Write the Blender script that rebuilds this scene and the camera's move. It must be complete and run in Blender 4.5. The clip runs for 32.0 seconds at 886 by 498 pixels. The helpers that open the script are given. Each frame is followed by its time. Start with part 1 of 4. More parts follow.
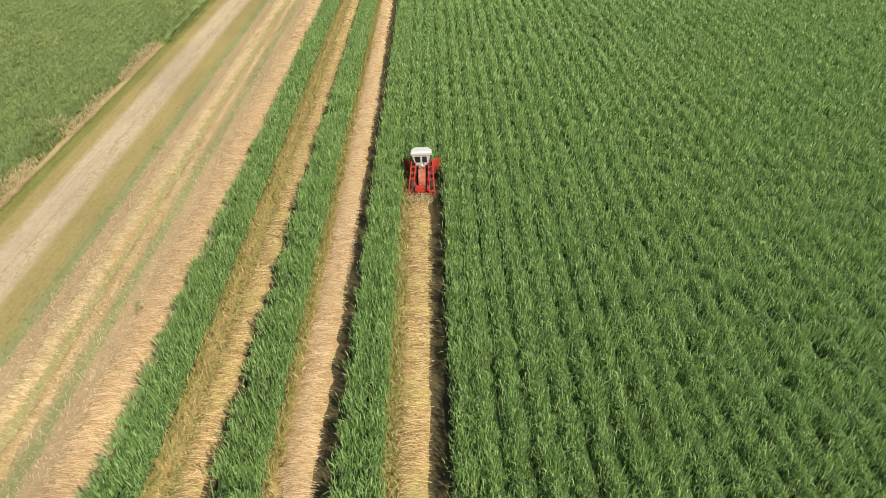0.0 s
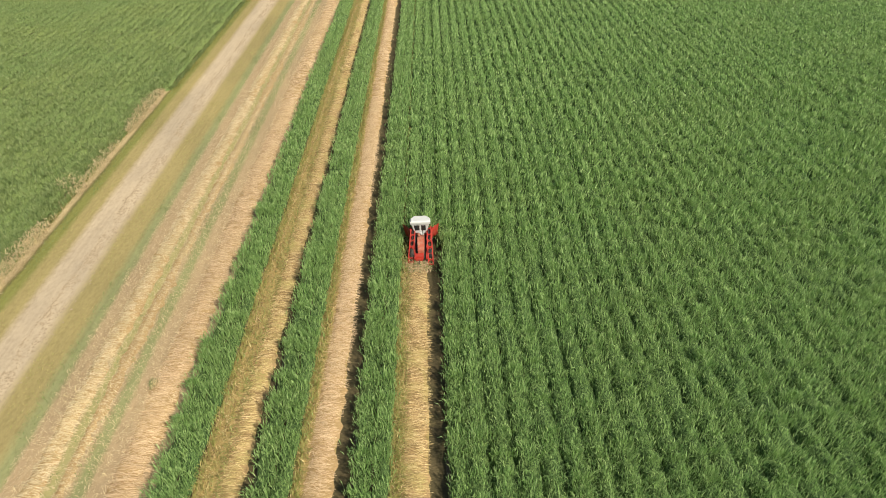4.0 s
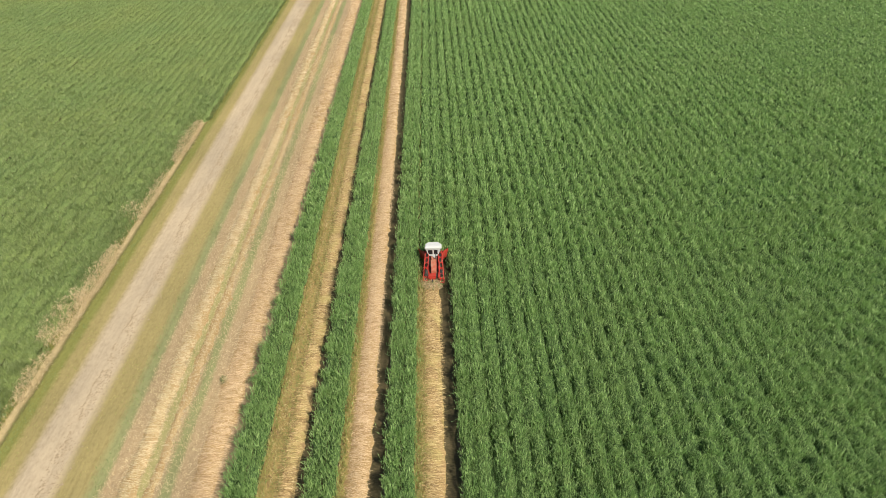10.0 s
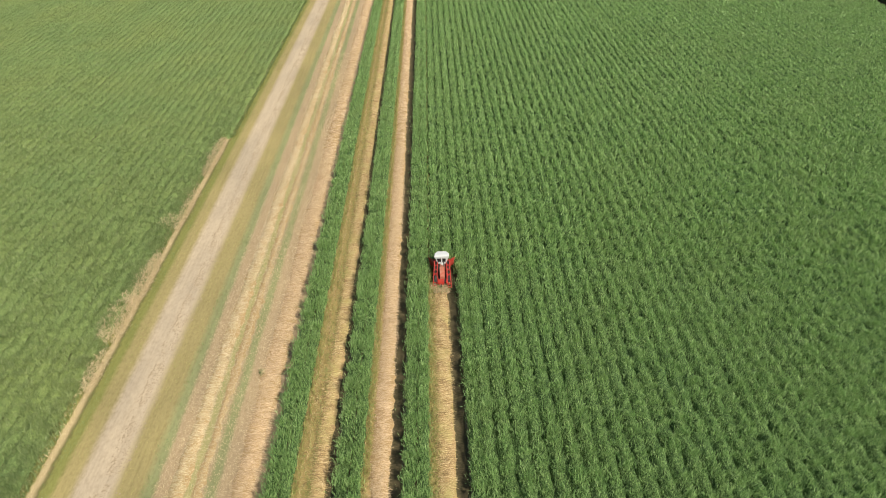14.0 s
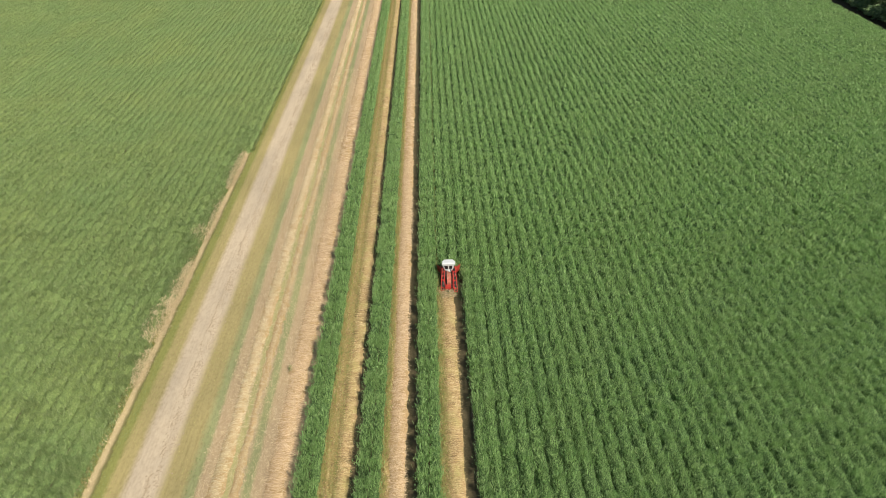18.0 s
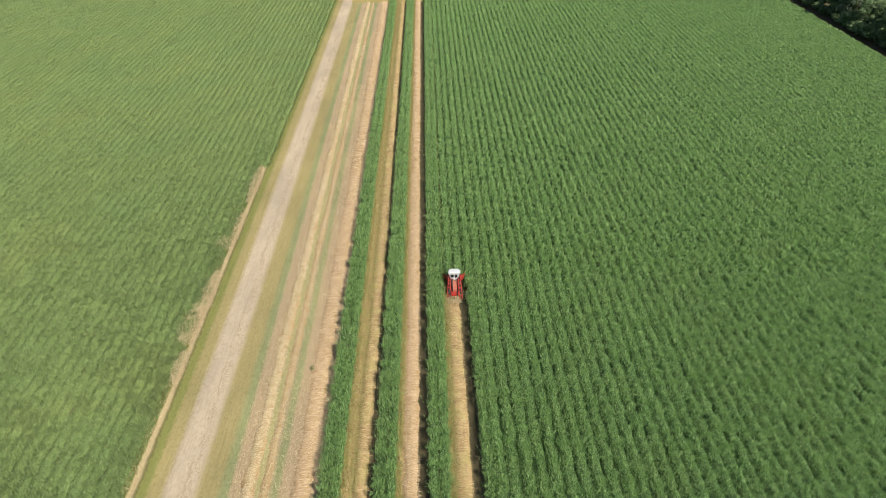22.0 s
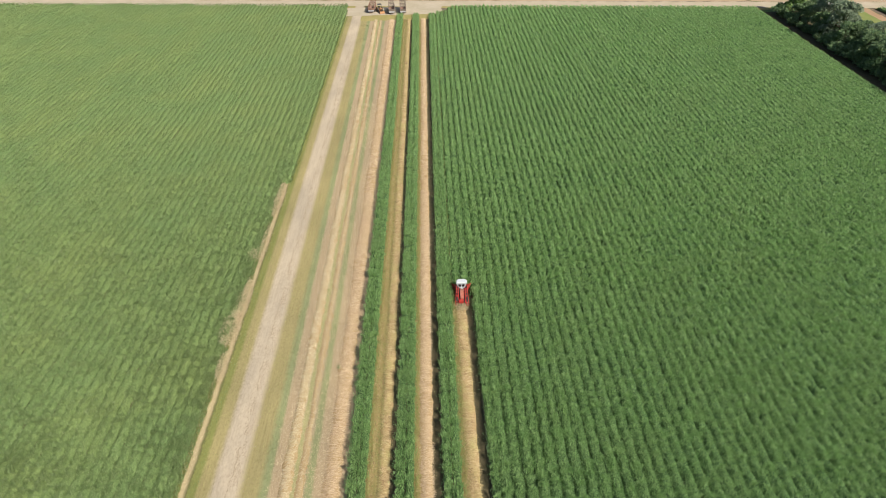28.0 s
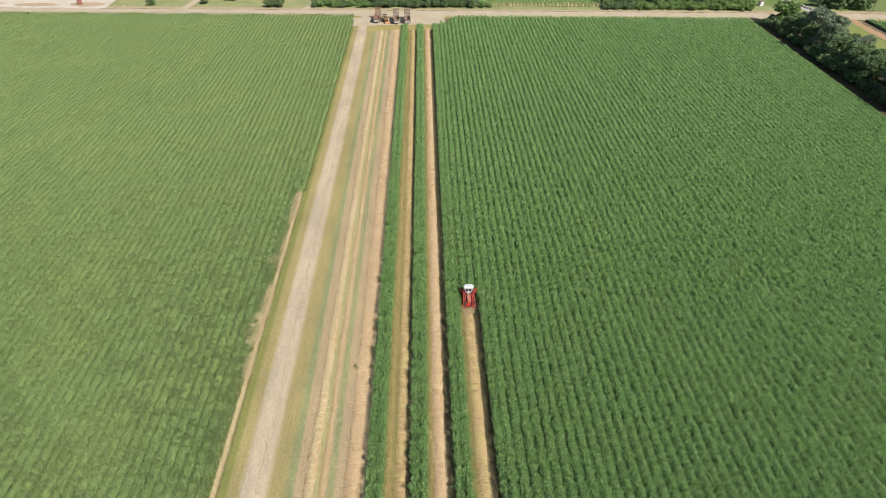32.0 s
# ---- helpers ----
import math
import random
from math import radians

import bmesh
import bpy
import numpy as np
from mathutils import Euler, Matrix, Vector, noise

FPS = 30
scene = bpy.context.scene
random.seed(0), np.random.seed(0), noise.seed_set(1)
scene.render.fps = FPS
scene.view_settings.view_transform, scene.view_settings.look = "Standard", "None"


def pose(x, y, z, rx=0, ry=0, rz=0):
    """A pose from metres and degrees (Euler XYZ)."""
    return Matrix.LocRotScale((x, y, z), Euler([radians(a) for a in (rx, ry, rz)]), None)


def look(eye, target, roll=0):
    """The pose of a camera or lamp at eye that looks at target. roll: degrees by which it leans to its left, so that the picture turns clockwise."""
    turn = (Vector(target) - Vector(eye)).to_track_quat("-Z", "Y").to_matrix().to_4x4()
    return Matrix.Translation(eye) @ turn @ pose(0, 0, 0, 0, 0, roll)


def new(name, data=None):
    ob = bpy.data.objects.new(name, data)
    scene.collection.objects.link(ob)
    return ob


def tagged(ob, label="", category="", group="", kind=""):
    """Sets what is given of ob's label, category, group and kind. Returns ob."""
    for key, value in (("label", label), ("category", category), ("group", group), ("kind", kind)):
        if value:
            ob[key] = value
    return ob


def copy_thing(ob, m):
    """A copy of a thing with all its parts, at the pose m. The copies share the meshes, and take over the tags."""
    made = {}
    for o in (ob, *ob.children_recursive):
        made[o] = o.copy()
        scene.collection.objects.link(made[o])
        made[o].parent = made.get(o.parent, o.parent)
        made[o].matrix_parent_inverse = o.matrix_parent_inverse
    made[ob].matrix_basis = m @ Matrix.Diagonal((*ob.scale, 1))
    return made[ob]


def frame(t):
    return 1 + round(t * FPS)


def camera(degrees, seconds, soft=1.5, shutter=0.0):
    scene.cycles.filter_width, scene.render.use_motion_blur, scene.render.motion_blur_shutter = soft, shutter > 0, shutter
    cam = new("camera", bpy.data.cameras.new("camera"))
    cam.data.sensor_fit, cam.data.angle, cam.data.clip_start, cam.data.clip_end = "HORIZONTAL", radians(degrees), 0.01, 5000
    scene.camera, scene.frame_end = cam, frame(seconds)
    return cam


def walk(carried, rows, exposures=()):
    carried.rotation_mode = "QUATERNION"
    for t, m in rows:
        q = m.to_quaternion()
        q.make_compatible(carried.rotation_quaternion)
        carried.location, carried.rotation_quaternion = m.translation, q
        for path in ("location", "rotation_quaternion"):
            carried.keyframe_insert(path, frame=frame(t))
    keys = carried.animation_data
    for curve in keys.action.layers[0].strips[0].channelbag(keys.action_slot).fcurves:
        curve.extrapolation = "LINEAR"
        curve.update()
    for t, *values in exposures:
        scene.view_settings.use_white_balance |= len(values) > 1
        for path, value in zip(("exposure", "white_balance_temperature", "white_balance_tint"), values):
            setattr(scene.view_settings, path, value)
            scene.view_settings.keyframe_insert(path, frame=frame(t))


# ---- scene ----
# The drone's path: x across the rows, y along them, z up
cam = camera(72.6, 32.0, 0.85)
METRES, EYE = 75.0, 33.6
ROWS = [
    (0.0, 0.0, 0.0, 0.0, 1.37, 52.19, 1.06),
    (0.5, 0.0005, -0.0114, 0.0035, 1.36, 52.27, 1.09),
    (1.0, 0.0008, -0.0228, 0.0072, 1.34, 52.26, 1.12),
    (1.5, 0.0012, -0.0345, 0.0108, 1.34, 52.27, 1.16),
    (2.0, 0.0016, -0.046, 0.0144, 1.34, 52.29, 1.2),
    (2.5, 0.0017, -0.0578, 0.0177, 1.32, 52.3, 1.23),
    (3.0, 0.0017, -0.0695, 0.0213, 1.28, 52.35, 1.25),
    (3.5, 0.0015, -0.0812, 0.0247, 1.25, 52.35, 1.27),
    (4.0, 0.0011, -0.0928, 0.0282, 1.22, 52.33, 1.3),
    (4.5, 0.0011, -0.1051, 0.032, 1.19, 52.39, 1.31),
    (6.5, -0.0035, -0.1511, -0.0015, 1.09, 52.27, 1.36),
    (7.0, -0.0037, -0.1618, -0.0155, 1.1, 52.36, 1.32),
    (7.5, -0.0074, -0.1746, -0.0282, 1.01, 52.32, 1.36),
    (8.0, -0.0096, -0.1862, -0.0412, 0.94, 52.29, 1.36),
    (8.5, -0.0114, -0.1976, -0.0544, 0.92, 52.3, 1.35),
    (9.0, -0.0136, -0.2097, -0.067, 0.92, 52.3, 1.36),
    (9.5, -0.0163, -0.2212, -0.0794, 0.9, 52.29, 1.39),
    (10.0, -0.0189, -0.2323, -0.0922, 0.91, 52.29, 1.39),
    (10.5, -0.0212, -0.2437, -0.1044, 0.85, 52.3, 1.39),
    (11.0, -0.0229, -0.2556, -0.1166, 0.9, 52.28, 1.44),
    (11.5, -0.0249, -0.2673, -0.1292, 0.92, 52.29, 1.46),
    (12.0, -0.0268, -0.2794, -0.1418, 0.92, 52.32, 1.48),
    (12.5, -0.0296, -0.2914, -0.1541, 0.89, 52.35, 1.5),
    (13.0, -0.0319, -0.3029, -0.1668, 0.89, 52.38, 1.5),
    (13.5, -0.0345, -0.315, -0.1787, 0.88, 52.38, 1.5),
    (14.0, -0.0365, -0.3267, -0.1909, 0.87, 52.43, 1.5),
    (14.5, -0.0383, -0.3383, -0.2025, 0.89, 52.44, 1.5),
    (16.5, -0.0458, -0.3847, -0.2482, 0.93, 52.45, 1.49),
    (17.0, -0.0473, -0.3968, -0.2587, 0.97, 52.42, 1.5),
    (17.5, -0.0489, -0.4079, -0.2698, 0.99, 52.42, 1.52),
    (18.0, -0.0508, -0.4196, -0.2805, 1.01, 52.41, 1.54),
    (18.5, -0.0525, -0.4309, -0.2915, 1.02, 52.44, 1.55),
    (19.0, -0.0544, -0.4425, -0.3021, 1.04, 52.45, 1.55),
    (19.5, -0.0563, -0.4545, -0.3124, 1.06, 52.43, 1.58),
    (20.0, -0.0581, -0.4656, -0.3233, 1.06, 52.46, 1.59),
    (20.5, -0.0605, -0.4775, -0.334, 1.05, 52.47, 1.61),
    (21.0, -0.0627, -0.4894, -0.3449, 1.06, 52.48, 1.6),
    (21.5, -0.0648, -0.5013, -0.3556, 1.03, 52.5, 1.61),
    (22.0, -0.0673, -0.5132, -0.3663, 1.03, 52.53, 1.62),
    (22.5, -0.0695, -0.5245, -0.377, 1.02, 52.53, 1.61),
    (23.0, -0.0719, -0.5364, -0.3868, 1.03, 52.5, 1.63),
    (23.5, -0.074, -0.5478, -0.3972, 1.03, 52.51, 1.62),
    (24.0, -0.0757, -0.5592, -0.4075, 1.04, 52.52, 1.6),
    (24.5, -0.0774, -0.5706, -0.4181, 1.05, 52.53, 1.57),
    (25.0, -0.0797, -0.5824, -0.4278, 1.03, 52.5, 1.59),
    (25.5, -0.081, -0.5938, -0.4382, 1.05, 52.5, 1.58),
    (27.5, -0.089, -0.6412, -0.4793, 1.05, 52.47, 1.6),
    (28.0, -0.0914, -0.6526, -0.4889, 1.03, 52.47, 1.62),
    (28.5, -0.0938, -0.6642, -0.4993, 1.01, 52.46, 1.63),
    (29.0, -0.0967, -0.6758, -0.5094, 0.99, 52.46, 1.65),
    (29.5, -0.1003, -0.6874, -0.5195, 0.98, 52.45, 1.68),
    (30.0, -0.1042, -0.6989, -0.5298, 0.95, 52.44, 1.69),
    (30.5, -0.1087, -0.7104, -0.5399, 0.93, 52.42, 1.71),
    (31.0, -0.113, -0.7224, -0.5496, 0.9, 52.39, 1.71),
    (31.5, -0.1172, -0.734, -0.5595, 0.87, 52.39, 1.7),
    (32.0, -0.1211, -0.7456, -0.5699, 0.86, 52.38, 1.69),
]
walk(cam, [(t, pose(0, 0, EYE, -90, 0, 0) @ pose(METRES * x, METRES * y, METRES * z, 90 + pitch, roll, yaw)) for t, x, y, z, yaw, pitch, roll in ROWS],
     exposures=[(0.0, 0.43, 6600, 7.6), (10.0, 0.43, 6420, 8.6), (32.0, 0.435, 5860, 10)])

# ---- light ----
SUN_AZ, SUN_EL = 136.7, 44.0  # degrees from the rows' direction towards +x, and above the horizon
world = bpy.data.worlds.new("sky")
scene.world = world
world.use_nodes = True
wn = world.node_tree
sky = wn.nodes.new("ShaderNodeTexSky")
sky.sky_type, sky.sun_disc = "NISHITA", False
sky.sun_elevation, sky.sun_rotation = radians(SUN_EL), radians(SUN_AZ)
sky.air_density, sky.dust_density = 1.2, 2.0
wn.nodes["Background"].inputs["Strength"].default_value = 0.067
wn.links.new(sky.outputs[0], wn.nodes["Background"].inputs["Color"])
sun = new("sun", bpy.data.lights.new("sun", "SUN"))
sun.data.energy, sun.data.angle, sun.data.color = 5.0, radians(0.5), (1.0, 0.91, 0.76)
sa, se = radians(SUN_AZ), radians(SUN_EL)
sun.matrix_world = look((200 * math.sin(sa) * math.cos(se), 200 * math.cos(sa) * math.cos(se), 200 * math.sin(se)), (0, 0, 0))


# ---- materials ----
def nodes_of(name, rough=0.8, metal=0.0):
    m = bpy.data.materials.new(name)
    m.use_nodes = True
    nt = m.node_tree
    b = nt.nodes["Principled BSDF"]
    b.inputs["Roughness"].default_value, b.inputs["Metallic"].default_value = rough, metal
    b.inputs["Specular IOR Level"].default_value = 0.3
    return m, nt, b


def ramp(nt, fac, cols, lo=0.3, hi=0.7):
    r = nt.nodes.new("ShaderNodeValToRGB")
    els = r.color_ramp.elements
    while len(els) < len(cols):
        els.new(0.5)
    for i, c in enumerate(cols):
        els[i].position = lo + (hi - lo) * i / max(1, len(cols) - 1)
        els[i].color = (*c, 1)
    nt.links.new(fac, r.inputs[0])
    return r.outputs[0]


def noise_fac(nt, scale, detail=4.0, stretch=(1, 1, 1), rough=0.55):
    co = nt.nodes.new("ShaderNodeTexCoord")
    mp = nt.nodes.new("ShaderNodeMapping")
    mp.inputs["Scale"].default_value = stretch
    n = nt.nodes.new("ShaderNodeTexNoise")
    n.inputs["Scale"].default_value, n.inputs["Detail"].default_value, n.inputs["Roughness"].default_value = scale, detail, rough
    nt.links.new(co.outputs["Object"], mp.inputs[0])
    nt.links.new(mp.outputs[0], n.inputs["Vector"])
    return n.outputs[0]


def mixed(nt, a, b, fac, mode="MIX"):
    x = nt.nodes.new("ShaderNodeMix")
    x.data_type, x.blend_type = "RGBA", mode
    if isinstance(fac, float):
        x.inputs[0].default_value = fac
    else:
        nt.links.new(fac, x.inputs[0])
    for sock, v in ((x.inputs[6], a), (x.inputs[7], b)):
        if isinstance(v, tuple):
            sock.default_value = (*v, 1)
        else:
            nt.links.new(v, sock)
    return x.outputs[2]


def bumped(nt, b, fac, strength, dist):
    n = nt.nodes.new("ShaderNodeBump")
    n.inputs["Strength"].default_value, n.inputs["Distance"].default_value = strength, dist
    nt.links.new(fac, n.inputs["Height"])
    nt.links.new(n.outputs[0], b.inputs["Normal"])


def soil(name, fine, coarse, s_fine=3.0, s_coarse=0.25, stretch=(1, 1, 1), bump=0.06, rough=0.95):
    """Earth, dust or turf: a fine grain and broad patches."""
    m, nt, b = nodes_of(name, rough)
    b.inputs["Specular IOR Level"].default_value = 0.1
    f = noise_fac(nt, s_fine, 5.0, stretch, 0.65)
    g = noise_fac(nt, s_coarse, 3.0, stretch)
    col = mixed(nt, ramp(nt, f, fine), ramp(nt, g, coarse), 0.45)
    nt.links.new(col, b.inputs["Base Color"])
    bumped(nt, b, f, 0.7, bump)
    return m


def foliage(name, cols, patch, patch_scale=0.02, through_light=0.25, rough=0.5, lo=0.1, hi=0.9, patchy=0.55, gloss=0.3):
    """Leaves: each blade its own tone, with broad patches over the field."""
    m, nt, b = nodes_of(name, rough)
    b.inputs["Specular IOR Level"].default_value = gloss
    geo = nt.nodes.new("ShaderNodeNewGeometry")
    own = ramp(nt, geo.outputs["Random Per Island"], cols, lo, hi)
    p = noise_fac(nt, patch_scale, 4.0)
    r = nt.nodes.new("ShaderNodeMapRange")
    r.inputs[1].default_value, r.inputs[2].default_value, r.inputs[4].default_value = 0.45, 0.75, patchy
    nt.links.new(p, r.inputs[0])
    col = mixed(nt, own, patch, r.outputs[0])
    nt.links.new(col, b.inputs["Base Color"])
    t = nt.nodes.new("ShaderNodeBsdfTranslucent")
    nt.links.new(col, t.inputs[0])
    x = nt.nodes.new("ShaderNodeMixShader")
    x.inputs[0].default_value = through_light
    nt.links.new(b.outputs[0], x.inputs[1])
    nt.links.new(t.outputs[0], x.inputs[2])
    nt.links.new(x.outputs[0], nt.nodes["Material Output"].inputs[0])
    return m


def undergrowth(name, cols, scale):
    """Packed lower leaves of a crop: pale flecks, dark flecks painting shaded gaps, and broad tints."""
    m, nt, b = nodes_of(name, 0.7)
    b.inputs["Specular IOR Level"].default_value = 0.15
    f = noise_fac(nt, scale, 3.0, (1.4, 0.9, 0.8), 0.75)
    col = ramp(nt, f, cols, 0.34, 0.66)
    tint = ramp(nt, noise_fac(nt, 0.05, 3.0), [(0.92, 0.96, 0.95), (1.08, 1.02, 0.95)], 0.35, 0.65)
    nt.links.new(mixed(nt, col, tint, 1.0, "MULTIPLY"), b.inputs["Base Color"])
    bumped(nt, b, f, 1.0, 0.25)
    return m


def paint(name, col, dirt, rough=0.45, amount=0.5, scale=1.6, metal=0.0):
    """Painted steel with dust and scuffs."""
    m, nt, b = nodes_of(name, rough, metal)
    f = noise_fac(nt, scale, 6.0, (1, 1, 1), 0.7)
    r = nt.nodes.new("ShaderNodeMapRange")
    r.inputs[1].default_value, r.inputs[2].default_value, r.inputs[4].default_value = 0.42, 0.75, amount
    nt.links.new(f, r.inputs[0])
    nt.links.new(mixed(nt, col, dirt, r.outputs[0]), b.inputs["Base Color"])
    bumped(nt, b, f, 0.15, 0.01)
    return m


M_LEAF = foliage("cane_leaf", [(0.148, 0.262, 0.077), (0.232, 0.378, 0.119), (0.315, 0.467, 0.167), (0.392, 0.535, 0.217)], (0.35, 0.36, 0.16), 0.09, 0.40, 0.55, 0.05, 0.95, 0.13, 0.35)
M_LEAF_W = foliage("cane_leaf_pale", [(0.155, 0.222, 0.076), (0.206, 0.276, 0.101), (0.25, 0.316, 0.126), (0.308, 0.368, 0.161)], (0.29, 0.31, 0.12), 0.05, 0.42, 0.55, 0.05, 0.95, 0.28, 0.35)
# lower leaves darker than the blades: shade between tufts and rows is in the colour
M_UNDER = undergrowth("shaded_understorey", [(0.018, 0.038, 0.012), (0.06, 0.11, 0.036), (0.12, 0.198, 0.066), (0.22, 0.32, 0.113)], 5.5)
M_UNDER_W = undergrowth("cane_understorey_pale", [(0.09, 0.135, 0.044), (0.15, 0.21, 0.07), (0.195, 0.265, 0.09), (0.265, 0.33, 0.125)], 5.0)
M_EARTH = soil("ground_grass", [(0.10, 0.15, 0.045), (0.16, 0.20, 0.06)], [(0.09, 0.14, 0.04), (0.19, 0.20, 0.08)], 1.5, 0.03)
M_SOIL = soil("dark_soil", [(0.10, 0.075, 0.05), (0.20, 0.15, 0.10)], [(0.12, 0.09, 0.06), (0.17, 0.13, 0.09)], 4.0, 0.3)
M_SAND = soil("yard_sand", [(0.35, 0.285, 0.195), (0.44, 0.365, 0.26)], [(0.32, 0.275, 0.17), (0.46, 0.38, 0.28)], 0.8, 0.12)
M_OLIVE = soil("olive_turf", [(0.20, 0.17, 0.055), (0.30, 0.25, 0.09), (0.36, 0.30, 0.13)], [(0.22, 0.20, 0.06), (0.36, 0.28, 0.12)], 2.2, 0.15, (1.3, 0.5, 1))
M_TURF = soil("green_turf", [(0.13, 0.16, 0.045), (0.22, 0.24, 0.07)], [(0.14, 0.18, 0.05), (0.24, 0.23, 0.08)], 2.4, 0.2, (1.3, 0.5, 1))
M_TRASH = soil("brown_trash", [(0.25, 0.18, 0.11), (0.38, 0.28, 0.18), (0.45, 0.35, 0.23)], [(0.28, 0.21, 0.13), (0.40, 0.31, 0.20)], 5.0, 0.3, (0.6, 1.5, 1))
M_LAWN = soil("lawn", [(0.18, 0.20, 0.08), (0.27, 0.28, 0.12)], [(0.17, 0.20, 0.075), (0.34, 0.31, 0.16)], 0.5, 0.09)
M_STRAW_BED = soil("straw_bed", [(0.20, 0.13, 0.06), (0.44, 0.31, 0.15)], [(0.28, 0.19, 0.09), (0.46, 0.33, 0.17)], 9.0, 0.5, (0.6, 1.5, 1), 0.08)
M_STRAW = foliage("cane_stalk", [(0.16, 0.10, 0.042), (0.37, 0.26, 0.11), (0.50, 0.37, 0.175), (0.66, 0.52, 0.29)], (0.42, 0.40, 0.13), 0.35, 0.0, 0.6, 0.2, 0.95, 0.60)
M_STRAW_C = foliage("cane_stalk_cream", [(0.33, 0.25, 0.135), (0.46, 0.365, 0.20), (0.55, 0.445, 0.275), (0.64, 0.53, 0.36)], (0.38, 0.35, 0.17), 0.15, 0.0, 0.6, 0.1, 0.9, 0.40)
M_STRAW_P = foliage("cane_stalk_reddish", [(0.31, 0.21, 0.118), (0.465, 0.33, 0.188), (0.545, 0.40, 0.24), (0.62, 0.475, 0.31)], (0.46, 0.355, 0.19), 0.15, 0.0, 0.6, 0.1, 0.9, 0.35)
M_DRY = foliage("dry_grass", [(0.50, 0.39, 0.22), (0.57, 0.455, 0.265), (0.64, 0.52, 0.32)], (0.50, 0.43, 0.22), 0.2, 0.12)
M_FRINGE = foliage("yellow_green_leaf", [(0.26, 0.29, 0.08), (0.34, 0.34, 0.105), (0.41, 0.37, 0.14)], (0.36, 0.31, 0.11), 0.2, 0.42)
M_YGRASS = foliage("yellowing_leaf", [(0.20, 0.22, 0.06), (0.30, 0.29, 0.09), (0.42, 0.35, 0.14)], (0.20, 0.24, 0.06), 0.2, 0.2)
M_GRASS = foliage("grass_blade", [(0.10, 0.16, 0.05), (0.16, 0.22, 0.07), (0.22, 0.26, 0.09)], (0.26, 0.25, 0.09), 0.2, 0.2)
M_TREE = foliage("tree_leaf", [(0.11, 0.175, 0.08), (0.17, 0.245, 0.105), (0.235, 0.31, 0.135)], (0.20, 0.23, 0.12), 0.1, 0.42, 0.8)
M_TREE_G = foliage("grey_tree_leaf", [(0.15, 0.20, 0.125), (0.22, 0.27, 0.165), (0.29, 0.335, 0.21)], (0.25, 0.27, 0.18), 0.1, 0.42, 0.8)
M_BUSH = foliage("shrub_leaf", [(0.12, 0.20, 0.055), (0.18, 0.28, 0.08), (0.26, 0.36, 0.12)], (0.24, 0.29, 0.10), 0.1, 0.35, 0.75)
M_BARK = soil("bark", [(0.09, 0.07, 0.05), (0.17, 0.14, 0.11)], [(0.10, 0.08, 0.06), (0.16, 0.13, 0.10)], 6.0, 1.0, (1, 1, 0.3))
M_RED = paint("red_paint", (0.37, 0.03, 0.021), (0.25, 0.085, 0.06), 0.42, 0.7, 2.6)
M_FADED = paint("faded_red_paint", (0.34, 0.085, 0.05), (0.36, 0.22, 0.15), 0.6, 1.0)
M_WHITE = paint("white_paint", (0.50, 0.51, 0.505), (0.40, 0.385, 0.35), 0.4, 0.35)
M_DARK = paint("dark_steel", (0.03, 0.03, 0.03), (0.09, 0.07, 0.05), 0.6, 0.6)
M_TYRE = paint("tyre_rubber", (0.022, 0.022, 0.022), (0.14, 0.11, 0.08), 0.85, 0.6)
M_RUST = paint("rusty_steel", (0.21, 0.115, 0.075), (0.34, 0.235, 0.17), 0.75, 0.9)
M_GREY = paint("galvanised_steel", (0.22, 0.17, 0.13), (0.16, 0.11, 0.08), 0.6, 0.7, 1.6, 0.1)
M_ORANGE = paint("orange_paint", (0.36, 0.17, 0.06), (0.30, 0.20, 0.11), 0.5, 0.5)
M_GLASS, _nt, _b = nodes_of("dark_cab_glass", 0.06)
_b.inputs["Base Color"].default_value = (0.02, 0.024, 0.025, 1)
_b.inputs["Specular IOR Level"].default_value = 0.6
M_LOT = soil("lot_sand", [(0.42, 0.36, 0.29), (0.54, 0.47, 0.39)], [(0.40, 0.34, 0.26), (0.54, 0.47, 0.40)], 0.8, 0.12)
M_BRICK = paint("weathered_brick", (0.30, 0.11, 0.08), (0.33, 0.20, 0.15), 0.85, 0.7)
M_BALLAST = soil("ballast", [(0.30, 0.29, 0.28), (0.50, 0.48, 0.46)], [(0.34, 0.33, 0.32), (0.46, 0.44, 0.42)], 3.0, 0.3)
M_REDSOIL = soil("red_dirt", [(0.28, 0.17, 0.09), (0.38, 0.25, 0.145)], [(0.30, 0.19, 0.105), (0.37, 0.25, 0.15)], 1.0, 0.1)



